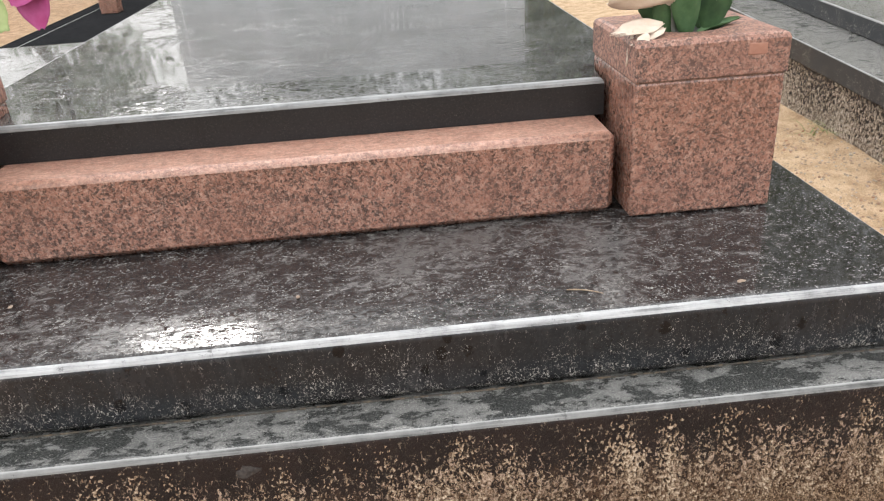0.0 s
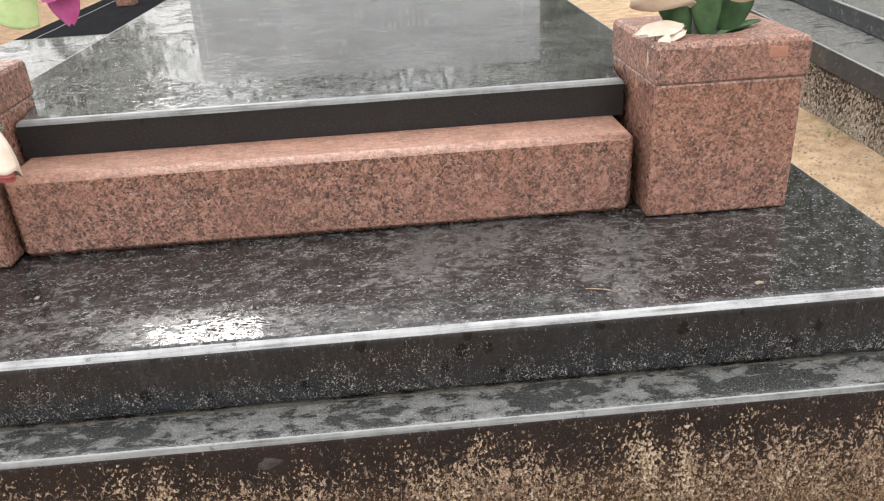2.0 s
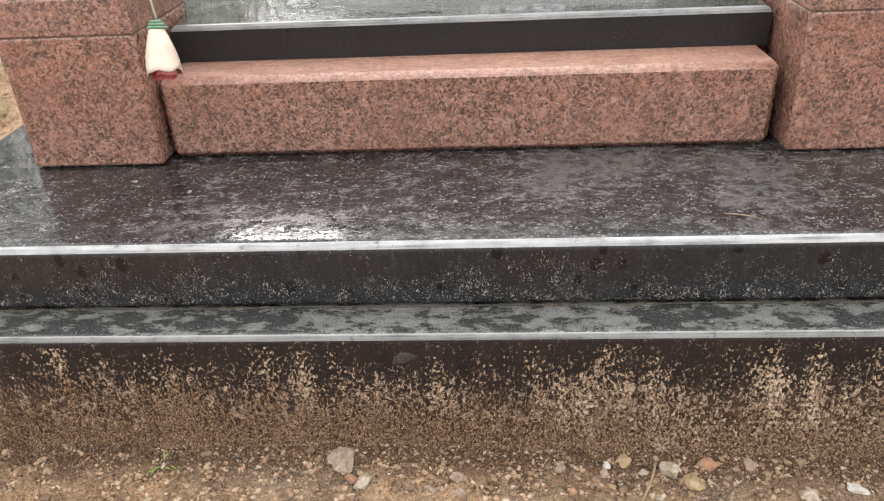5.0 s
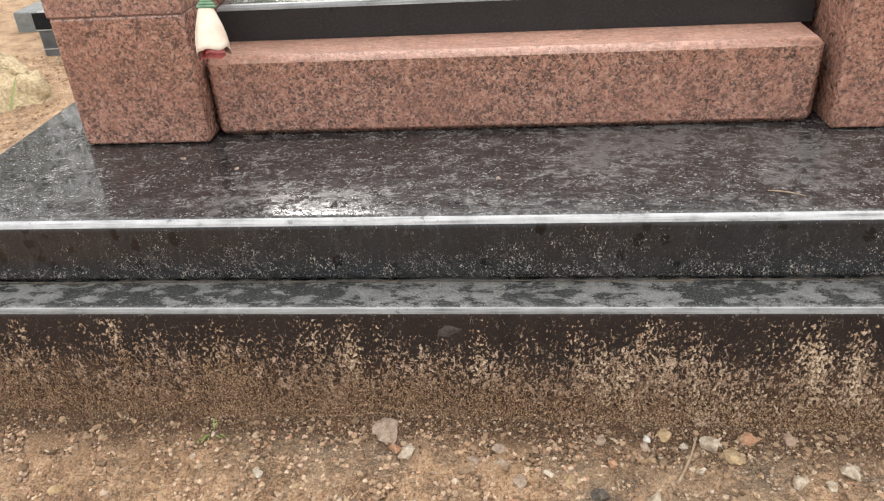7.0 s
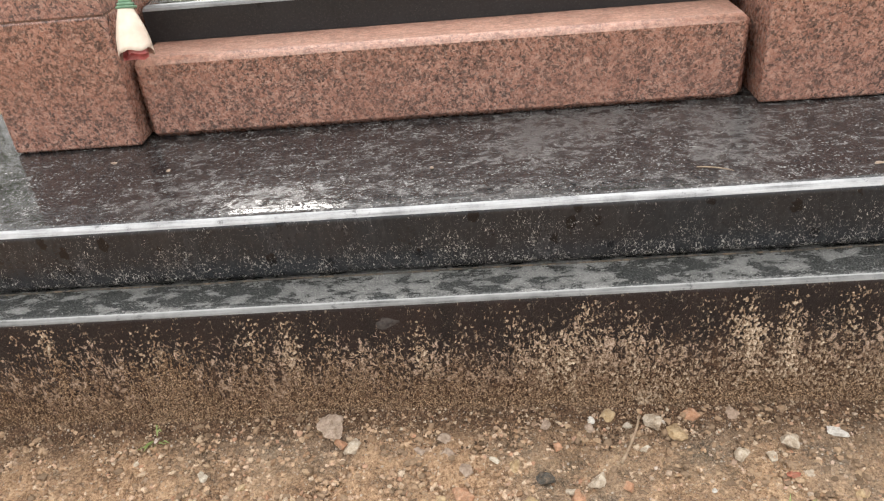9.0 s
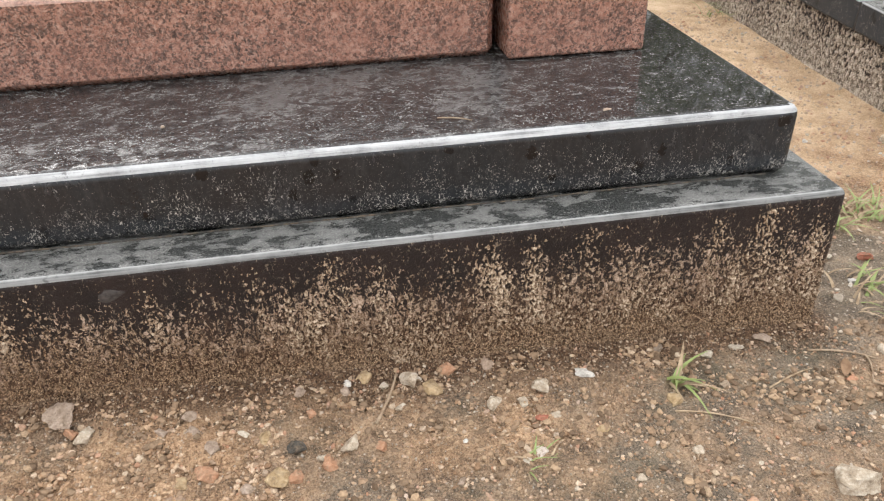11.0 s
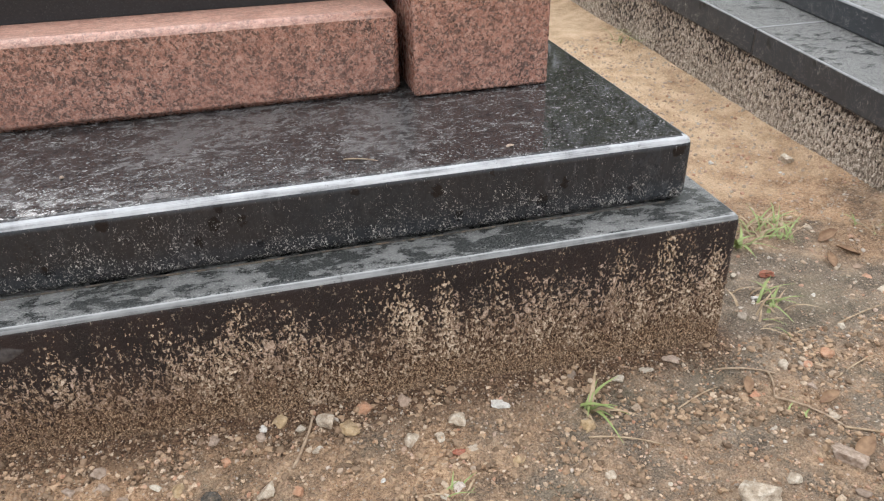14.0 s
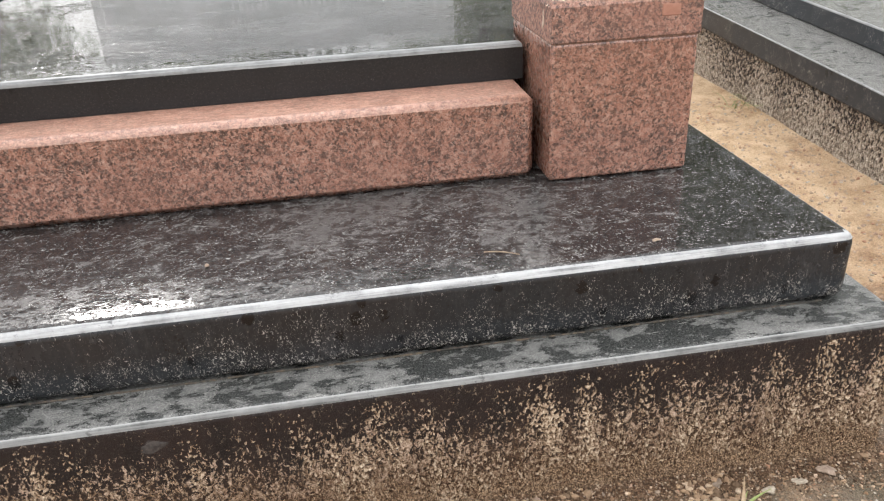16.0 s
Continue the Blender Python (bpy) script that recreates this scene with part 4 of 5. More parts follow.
BESIDE_THE_STEP = (
    (1.249, 0.809, 0.039, ORANGE, 0.6, "orange-pink weathered stone on damp soil"),
    (1.200, 0.746, 0.057, YELLOW, 0.5, "flat ochre-topped stone on damp soil"),
    (1.162, 0.797, 0.043, ROCK, 0.6, PALE_L),
    (1.082, 0.809, 0.046, GREY_PEBBLE, 0.5, GREY_L),
    (0.982, 0.795, 0.025, ROCK, 0.6, PALE_L),
    (0.966, 0.683, 0.032, GREY_PEBBLE, 0.5, GREY_L),
    (0.990, 0.667, 0.032, GREY_PEBBLE, 0.5, GREY_L),
    (1.027, 0.665, 0.032, GREY_PEBBLE, 0.5, GREY_L),
    (1.460, 1.002, 0.064, ROCK, 0.6, "large pale blocky stone on damp soil"),
    (1.376, 1.016, 0.030, ORANGE, 0.6, "orange-pink weathered stone on damp soil"),
    (1.351, 0.930, 0.031, ROCK, 0.6, PALE_L),
    (1.663, 1.352, 0.044, ROCK, 0.6, "pale chalk-like stone beside the neighbouring grave"),
    (1.278, 1.283, 0.035, BRICK, 0.5, "broken red brick piece in thin grass"),
    (1.123, 0.887, 0.019, ROCK, 0.6, PALE_L),
    (1.280, 0.929, 0.023, ROCK, 0.6, PALE_L),
    (1.136, 0.960, 0.020, GREY_PEBBLE, 0.5, GREY_L),
    (1.217, 1.025, 0.024, ORANGE, 0.6, "orange-pink weathered stone on damp soil"),
    (1.652, 1.737, 0.035, ROCK, 0.6, PALE_L),
)
for k, (x, y, size, m, flat, label) in enumerate(BY_THE_STEP + BEFORE_THE_STEP + BESIDE_THE_STEP):
    stone_thing("stone", x, y, size, m, 40 + k, label, flat)


def build_pebbles():
    """Single pebbles, each a thing of its own, on a handful of shared meshes."""
    rnd = random.Random(11)
    shapes = [mesh_of("pebble", lump(0, 0, 0, 0.5 * a, 0.5, 0.5 * b, 300 + k, 0, 3, 0.5), PEBBLE) for k, (a, b) in enumerate(((1.3, 0.6), (1.0, 0.7), (1.5, 0.5), (1.2, 0.45), (1.1, 0.8)))]
    for k in range(330):
        x, y = rnd.uniform(-0.95, 1.72), rnd.uniform(0.42, 1.09)
        if x < 0.0 and rnd.random() < 0.85:
            continue
        if x > 1.1:
            y = rnd.uniform(0.42, 1.9)
        size = 0.007 + 0.016 * rnd.random() ** 2.6
        ob = new("pebble", shapes[k % len(shapes)])
        ob.matrix_basis = pose(x, y, ground_height(x, y) + size * 0.12, rnd.uniform(-20, 20), rnd.uniform(-20, 20), rnd.uniform(0, 360)) @ Matrix.Diagonal((size, size, size, 1))
        tagged(ob, "small weathered pebble on damp soil", "pebble", "pebbles on the soil")


build_pebbles()


def scatter(name, count, area, sizes, mat, label, seed, place=None, tall=1.0):
    """Grit: many small broken grains in one mesh."""
    rnd = random.Random(seed)
    base = bmesh.new()
    bmesh.ops.create_icosphere(base, subdivisions=1, radius=1.0)
    unit = np.array([v.co[:] for v in base.verts])
    tri = np.array([[v.index for v in f.verts] for f in base.faces])
    base.free()
    gen = np.random.default_rng(seed)
    verts, faces = [], []
    for k in range(count):
        if place:
            x, y, z = place(rnd)
        else:
            x, y = rnd.uniform(area[0], area[1]), rnd.uniform(area[2], area[3])
            if rnd.random() > 0.25 + sandiness(x, y):
                x, y = rnd.uniform(area[0], area[1]), rnd.uniform(area[2], area[3])
            z = ground_height(x, y)
        r = sizes[0] + (sizes[1] - sizes[0]) * rnd.random() ** 3
        pts = unit * gen.uniform(0.6, 1.25, (len(unit), 1)) * np.array([r, r * rnd.uniform(0.6, 1), r * rnd.uniform(0.5, 0.9) * (1 if tall == 1 else rnd.uniform(0.8, tall))])
        a = rnd.uniform(0, 6.28)
        c, si = math.cos(a), math.sin(a)
        pts = pts @ np.array([[c, si, 0], [-si, c, 0], [0, 0, 1]]) + np.array([x, y, z + r * 0.2])
        faces.append(tri + len(unit) * k)
        verts.append(pts)
    me = bpy.data.meshes.new(name)
    me.from_pydata(np.concatenate(verts).tolist(), [], np.concatenate(faces).tolist())
    me.materials.append(mat)
    tagged(new(name, me), label, "gravel", kind="stuff")


scatter("grit", 44000, (-1.0, 1.72, 0.55, 1.105), (0.0008, 0.0046), GRAVEL, "coarse sandy grit strewn over damp soil", 3)
scatter("pebble_grit", 2000, (0.1, 1.72, 0.4, 1.105), (0.0018, 0.0062), PALE_GRIT, "small pale pebbles strewn over damp soil", 8)
scatter("path_grit", 5000, (1.05, 1.73, 1.1, 2.9), (0.0015, 0.007), PALE_GRIT, "sandy grit between two graves", 4)


def at_foot(rnd):
    x, y = rnd.uniform(-1.0, 1.06), 1.108 - 0.07 * rnd.random() ** 1.7
    return x, y, ground_height(x, y) + 0.002


scatter("foot_grit", 12000, None, (0.0008, 0.0032), MUD, "sandy grit heaped at the foot of the step", 6, at_foot)


def clods(name, count, area, sizes, label, seed):
    """Crumbs of soil that lie in loose clusters."""
    def place(rnd):
        while True:
            x, y = rnd.uniform(area[0], area[1]), rnd.uniform(area[2], area[3])
            if rnd.random() < 0.25 + 1.6 * noise.noise(Vector((x * 9, y * 9, seed))) + 0.8 * noise.noise(Vector((x * 31, y * 31, seed))):
                return x, y, ground_height(x, y)
    scatter(name, count, None, sizes, CLOD, label, seed, place)


clods("soil_crumbs", 15000, (-0.9, 1.72, 0.5, 1.1), (0.0016, 0.0085), "brown crumbs of damp soil in loose clusters", 15)
scatter("sand_crumbs", 16000, (-0.95, 0.15, 0.72, 1.08), (0.001, 0.0065), GRAVEL, "coarse sand crumbs heaped before the step", 18)
scatter("west_grit", 5000, (-2.4, -1.05, 1.5, 3.3), (0.002, 0.011), GRAVEL, "sandy grit beside a pale rock", 17)


def gradient_noise(u, v, seed):
    """Smooth noise over arrays of coordinates, about -0.7 to 0.7."""
    table = np.random.default_rng(seed).uniform(0, 2 * math.pi, 4096)
    iu, iv = np.floor(u).astype(int), np.floor(v).astype(int)
    fu, fv = u - iu, v - iv
    su, sv = fu * fu * fu * (fu * (fu * 6 - 15) + 10), fv * fv * fv * (fv * (fv * 6 - 15) + 10)

    def corner(a, b):
        ang = table[((iu + a) * 131 + (iv + b) * 977) % 4096]
        return np.cos(ang) * (fu - a) + np.sin(ang) * (fv - b)

    low = corner(0, 0) * (1 - su) + corner(1, 0) * su
    high = corner(0, 1) * (1 - su) + corner(1, 1) * su
    return low * (1 - sv) + high * sv


def mud_crust(name, parent, length, height, step, coarse, thickness, bare, spot, label, mat, seed, upright=0.6):
    """A crust of splashed mud clots standing proud of a wall face.
    bare(u, w) tells how bare the stone is; spot(u, w) gives the place in the world and the way out of the wall."""
    us, ws = np.arange(length[0], length[1], step), np.arange(height[0], height[1], step)
    u, w = np.meshgrid(us, ws)
    f = 1.0 / coarse
    ux = u + 0.5 * coarse * gradient_noise(u * f * 0.5, w * f * 0.5, seed)
    wx = w + 0.8 * coarse * gradient_noise(u * f * 0.6, w * f * 0.5, seed + 1)
    body = 0.4 * gradient_noise(ux * f, wx * f * upright, seed + 2) + 0.3 * gradient_noise(ux * f * 2.1, wx * f * 1.4, seed + 3)
    body += 0.75 * (0.16 - np.abs(gradient_noise(ux * f * 0.8, wx * f * 0.75 * upright, seed + 4)))
    grain = gradient_noise(u * f * 3.4, w * f * 3.0, seed + 5)
    body += 0.13 * grain
    over = body - bare(u, w)
    thick = thickness * (np.clip(over / 0.35, 0, 1) ** 0.55) * (0.75 + 0.6 * np.clip(gradient_noise(u * f * 1.6, w * f * 1.3, seed + 6) + 0.4, 0, 1)) + 0.16 * thickness * grain
    keep = over > 0
    ny, nx = u.shape
    lift = np.where(keep, np.maximum(thick, 0.0004), -0.0006)
    at, out = spot(u, w)
    pts = (at + out * lift[..., None]).reshape(-1, 3)
    some = keep[:-1, :-1] | keep[1:, :-1] | keep[:-1, 1:] | keep[1:, 1:]
    j, i = np.nonzero(some)
    a = j * nx + i
    quads = np.stack((a, a + 1, a + nx + 1, a + nx), axis=1)
    used, back = np.unique(quads, return_inverse=True)
    me = bpy.data.meshes.new(name)
    me.from_pydata(pts[used].tolist(), [], back.reshape(-1, 4).tolist())
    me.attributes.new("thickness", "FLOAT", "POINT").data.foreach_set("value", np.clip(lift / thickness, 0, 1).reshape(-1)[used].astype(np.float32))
    me.materials.append(mat)
    ob = new(name, me)
    ob.parent = parent
    ob.matrix_basis = parent.matrix_basis.inverted()
    tagged(ob, label, kind="stuff")


def bare_front(x, z):
    """Dense and low at the foot, clumped with bare upright gaps higher up."""
    rise = np.interp(z, (0.03, 0.075, 0.12, 0.17, 0.205, 0.25), (-0.2, -0.02, 0.08, 0.115, 0.19, 0.31))
    bays = 0.2 * gradient_noise(x * 8, z * 1.5 + 3, 51) + 0.34 * gradient_noise(x * 34, z * 6, 52)
    rise = rise + bays * np.interp(z, (0.05, 0.13), (0.25, 1.0))
    rise = rise + np.interp(x, (-0.7, -0.25, 0.1, 0.7, 0.95), (0.02, 0.0, 0.01, 0.03, 0.03))
    return rise - 0.16 * np.exp(-((x - 0.487) / 0.028) ** 4 - ((z - 0.165) / 0.038) ** 4)


def front_spot(x, z):
    return np.stack((x, np.full_like(x, 1.108), z), axis=-1), np.array((0.0, -1.0, 0.0))


def bare_east(y, h):
    return np.interp(h, (0.0, 0.1, 0.22, 0.27), (-0.2, -0.1, -0.03, 0.04)) + 0.12 * gradient_noise(y * 7, h * 3, 61) + np.interp(y, (1.0, 3.2), (0.0, 0.04))


def east_spot(y, h):
    return np.stack((np.full_like(y, 1.7425), y, h - 0.06 + 0.055 * (y - 2.36)), axis=-1), np.array((-1.0, 0.0, 0.0))


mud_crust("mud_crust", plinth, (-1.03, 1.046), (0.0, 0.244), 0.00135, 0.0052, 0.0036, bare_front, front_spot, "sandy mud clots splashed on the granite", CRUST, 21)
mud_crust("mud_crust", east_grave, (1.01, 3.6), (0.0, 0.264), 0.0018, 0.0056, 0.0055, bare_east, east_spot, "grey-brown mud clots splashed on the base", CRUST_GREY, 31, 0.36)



def blade(x, y, heading, length, width, droop, bm, rnd):
    base = Vector((x, y, ground_height(x, y) - 0.003))
    d = Vector((math.cos(heading), math.sin(heading), 0))
    w = Vector((-d.y, d.x, 0))
    rows = []
    for i in range(7):
        s = i / 6
        p = base + d * (length * (0.25 * s + 0.75 * s * s * droop)) + Vector((0, 0, length * (s * (1 - 0.35 * droop) - 0.62 * droop * s * s)))
        p.z = max(p.z, base.z + 0.003)
        h = width / 2 * (1 - s ** 1.6) + 0.0003
        rows.append((bm.verts.new(p - w * h), bm.verts.new(p + Vector((0, 0, -h * 0.5))), bm.verts.new(p + w * h)))
    for a, b in zip(rows, rows[1:]):
        bm.faces.new((a[0], a[1], b[1], b[0])).smooth = True
        bm.faces.new((a[1], a[2], b[2], b[1])).smooth = True


def tuft(x, y, seed, count, length, spread, lean, label, dry=0.2, width=0.004):
    rnd = random.Random(seed)
    r = root("grass_tuft", x, y, ground_height(x, y), label, "grass", "grass tufts on the soil")
    for k in range(count):
        bm = bmesh.new()
        blade(x + rnd.uniform(-spread, spread), y + rnd.uniform(-spread, spread), rnd.gauss(lean, 1.1), length * rnd.uniform(0.45, 1.0), width * rnd.uniform(0.6, 1.2), rnd.uniform(0.5, 1.0), bm, rnd)
        part("blade", bm, STRAW if rnd.random() < dry else GRASS, r)


GREEN_L, THIN_L = "bright green grass tuft in damp soil", "thin sparse green grass in damp soil"
for k, (x, y, n, ln, sp, lean, label, dry, wd) in enumerate((
        (0.748, 1.01, 11, 0.105, 0.012, -0.9, GREEN_L, 0.15, 0.0095), (0.497, 0.895, 12, 0.055, 0.02, 0.0, THIN_L, 0.3, 0.003),
        (1.386, 1.44, 46, 0.11, 0.045, 0.5, "yellow-green grass tuft with dry blades", 0.5, 0.0055), (1.29, 1.40, 6, 0.14, 0.015, -0.6, GREEN_L, 0.0, 0.011),
        (1.2, 1.2, 20, 0.1, 0.045, 0.3, THIN_L, 0.35, 0.006), (1.106, 0.72, 14, 0.05, 0.025, 1.5, THIN_L, 0.2, 0.004), (1.605, 1.38, 10, 0.08, 0.03, 1.0, THIN_L, 0.4, 0.004),
        (1.73, 2.75, 26, 0.1, 0.07, 2.5, THIN_L, 0.3, 0.005), (1.067, 0.915, 6, 0.03, 0.02, 0.0, THIN_L, 0.1, 0.004), (0.766, 0.705, 7, 0.05, 0.02, 2.0, THIN_L, 0.2, 0.003),
        (-0.47, 1.08, 9, 0.034, 0.008, -1.5, "tiny green sprout in damp soil", 0.0, 0.009), (1.17, 1.12, 9, 0.07, 0.03, -0.5, THIN_L, 0.5, 0.004),
        (0.62, 0.64, 5, 0.06, 0.01, 2.2, THIN_L, 0.4, 0.003))):
    tuft(x, y, 70 + k, n, ln, sp, lean, label, dry, wd)


def stick(a, b, r, mat, label, name="twig", bend=0.006):
    pa = (a[0], a[1], ground_height(*a) + r)
    pb = (b[0], b[1], ground_height(*b) + r * 1.6)
    pts = bow(pa, pb, (bend, bend * 0.6, 0.003), 7)
    tagged(part(name, tube(pts, [r * (1 - 0.06 * k + 0.15 * math.sin(k * 2.7)) for k in range(8)], 7), mat), label, "twig", "twigs on the soil")


DRY_L = "thin dry straw stalk lying on soil"
for k, (a, b, r, m) in enumerate((((0.281, 1.01), (0.322, 1.09), 0.0028, TWIG), ((0.894, 0.973), (0.982, 0.999), 0.0016, STRAW), ((1.086, 1.015), (1.056, 0.951), 0.0022, TWIG),
                                  ((1.056, 0.951), (1.12, 0.863), 0.0024, TWIG), ((1.185, 0.966), (1.294, 1.0), 0.0018, STRAW), ((1.158, 0.801), (1.162, 0.735), 0.0022, TWIG),
                                  ((0.838, 0.743), (0.877, 0.664), 0.002, STRAW), ((0.644, 0.775), (0.638, 0.72), 0.0022, STRAW), ((1.247, 0.897), (1.207, 0.834), 0.0018, STRAW),
                                  ((1.0, 1.04), (1.1, 1.0), 0.002, TWIG), ((1.12, 0.863), (1.25, 0.76), 0.002, STRAW), ((1.3, 1.1), (1.45, 1.13), 0.0016, STRAW), ((0.73, 0.955), (0.84, 0.905), 0.0015, STRAW))):
    stick(a, b, r, m, "short weathered brown twig on damp soil" if m is TWIG else DRY_L)


def dead_leaf(x, y, size, turn, seed):
    z = ground_height(x, y) + 0.004
    d = Vector((math.cos(turn), math.sin(turn), 0.12))
    bm = sheet((x, y, z), d, (-d.y, d.x, 0.1), size, size * 0.5, 0.12, 0.25, 0.1, 8, 5, 0.0008, 0.45, seed)
    tagged(part("dead_leaf", bm, DEAD_LEAF), "curled brown dead leaf on damp soil", "leaf", "dead leaves on the soil")


for k, (x, y, sz, tr) in enumerate(((1.47, 1.37, 0.055, 0.3), (1.52, 1.3, 0.05, 2.6), (1.43, 1.27, 0.045, 1.2), (1.09, 0.8, 0.05, 0.5), (1.35, 0.98, 0.045, 2.0), (1.12, 0.92, 0.04, 0.2), (1.02, 0.97, 0.035, 1.0))):
    dead_leaf(x, y, sz, tr, 20 + k)


# ---- cloth flowers ----
def rose_bud(tip, base, width, parent, seed, outer, inner):
    """A closed cloth rose: overlapping outer petals round a folded heart."""
    tip, base = Vector(tip), Vector(base)
    ax = (tip - base).normalized()
    u = ax.orthogonal().normalized()
    w = ax.cross(u)
    ln = (tip - base).length
    for k in range(4):
        bm = bmesh.new()
        a0 = 1.57 * k + 0.4 * seed
        rows = []
        for i in range(11):
            s = i / 10
            rad = width / 2 * (0.36 + 0.62 * math.sin(0.5 * math.pi * min(1.0, 0.06 + 1.05 * s)) ** 1.1) * (1 + 0.03 * (k % 2))
            row = []
            for j in range(9):
                q = j / 8 - 0.5
                a = a0 + q * 2.3
                edge = ln * (s - 0.09 * s ** 3 * abs(2 * q) ** 1.5 + (0.03 * math.sin(11 * q + k) if i > 8 else 0) - (0.1 * s if k == 1 else 0))
                flare = 1 + 0.04 * max(0, s - 0.8) * 5 * (0.4 + abs(q))
                row.append(bm.verts.new(base + ax * edge + (u * math.cos(a) + w * math.sin(a)) * rad * flare))
            rows.append(row)
        for r0, r1 in zip(rows, rows[1:]):
            for j in range(8):
                bm.faces.new((r0[j], r0[j + 1], r1[j + 1], r1[j])).smooth = True
        bm.normal_update()
        bmesh.ops.solidify(bm, geom=bm.faces[:], thickness=0.0008)
        part("petal", bm, outer, parent)
    bm = bmesh.new()
    rows = []
    for i in range(22):
        a = 0.62 * i
        rad = width * 0.42 * (1 - i / 30)
        p = (u * math.cos(a) + w * math.sin(a)) * rad
        rows.append((bm.verts.new(base + ax * ln * 0.45 + p * 0.7), bm.verts.new(base + ax * ln * (1.04 - 0.003 * i + 0.03 * math.sin(3 * a)) + p)))
    for a, b in zip(rows, rows[1:]):
        bm.faces.new((a[0], b[0], b[1], a[1])).smooth = True
    part("heart", bm, inner, parent, "rose-red folded heart")


def hanging_rose():
    r = root("hanging_rose", -0.60, 1.56, 0.69, "wilted cream cloth rose hanging on a bent stem", "artificial flower")
    pts = [(-0.66, 1.59, 0.67), (-0.64, 1.57, 0.70), (-0.60, 1.54, 0.728), (-0.55, 1.505, 0.739), (-0.507, 1.478, 0.727), (-0.484, 1.462, 0.70), (-0.476, 1.453, 0.652)]
    part("stem", tube(pts, 0.0021, 8), STEM, r, "thin bent plastic stem")
    for dz, rr in ((0.0, 0.008), (-0.005, 0.0115), (-0.010, 0.0145)):
        pts = [(-0.476 + rr * math.cos(a), 1.45 + rr * math.sin(a), 0.652 + dz - 0.25 * rr * math.sin(a)) for a in (2 * math.pi * k / 18 for k in range(19))]
        part("calyx_ring", tube(pts, 0.0028, 6), CALYX, r, "green plastic ring")
    rose_bud((-0.464, 1.412, 0.572), (-0.478, 1.449, 0.643), 0.057, r, 1, PETAL_CREAM, PETAL_RED)


hanging_rose()


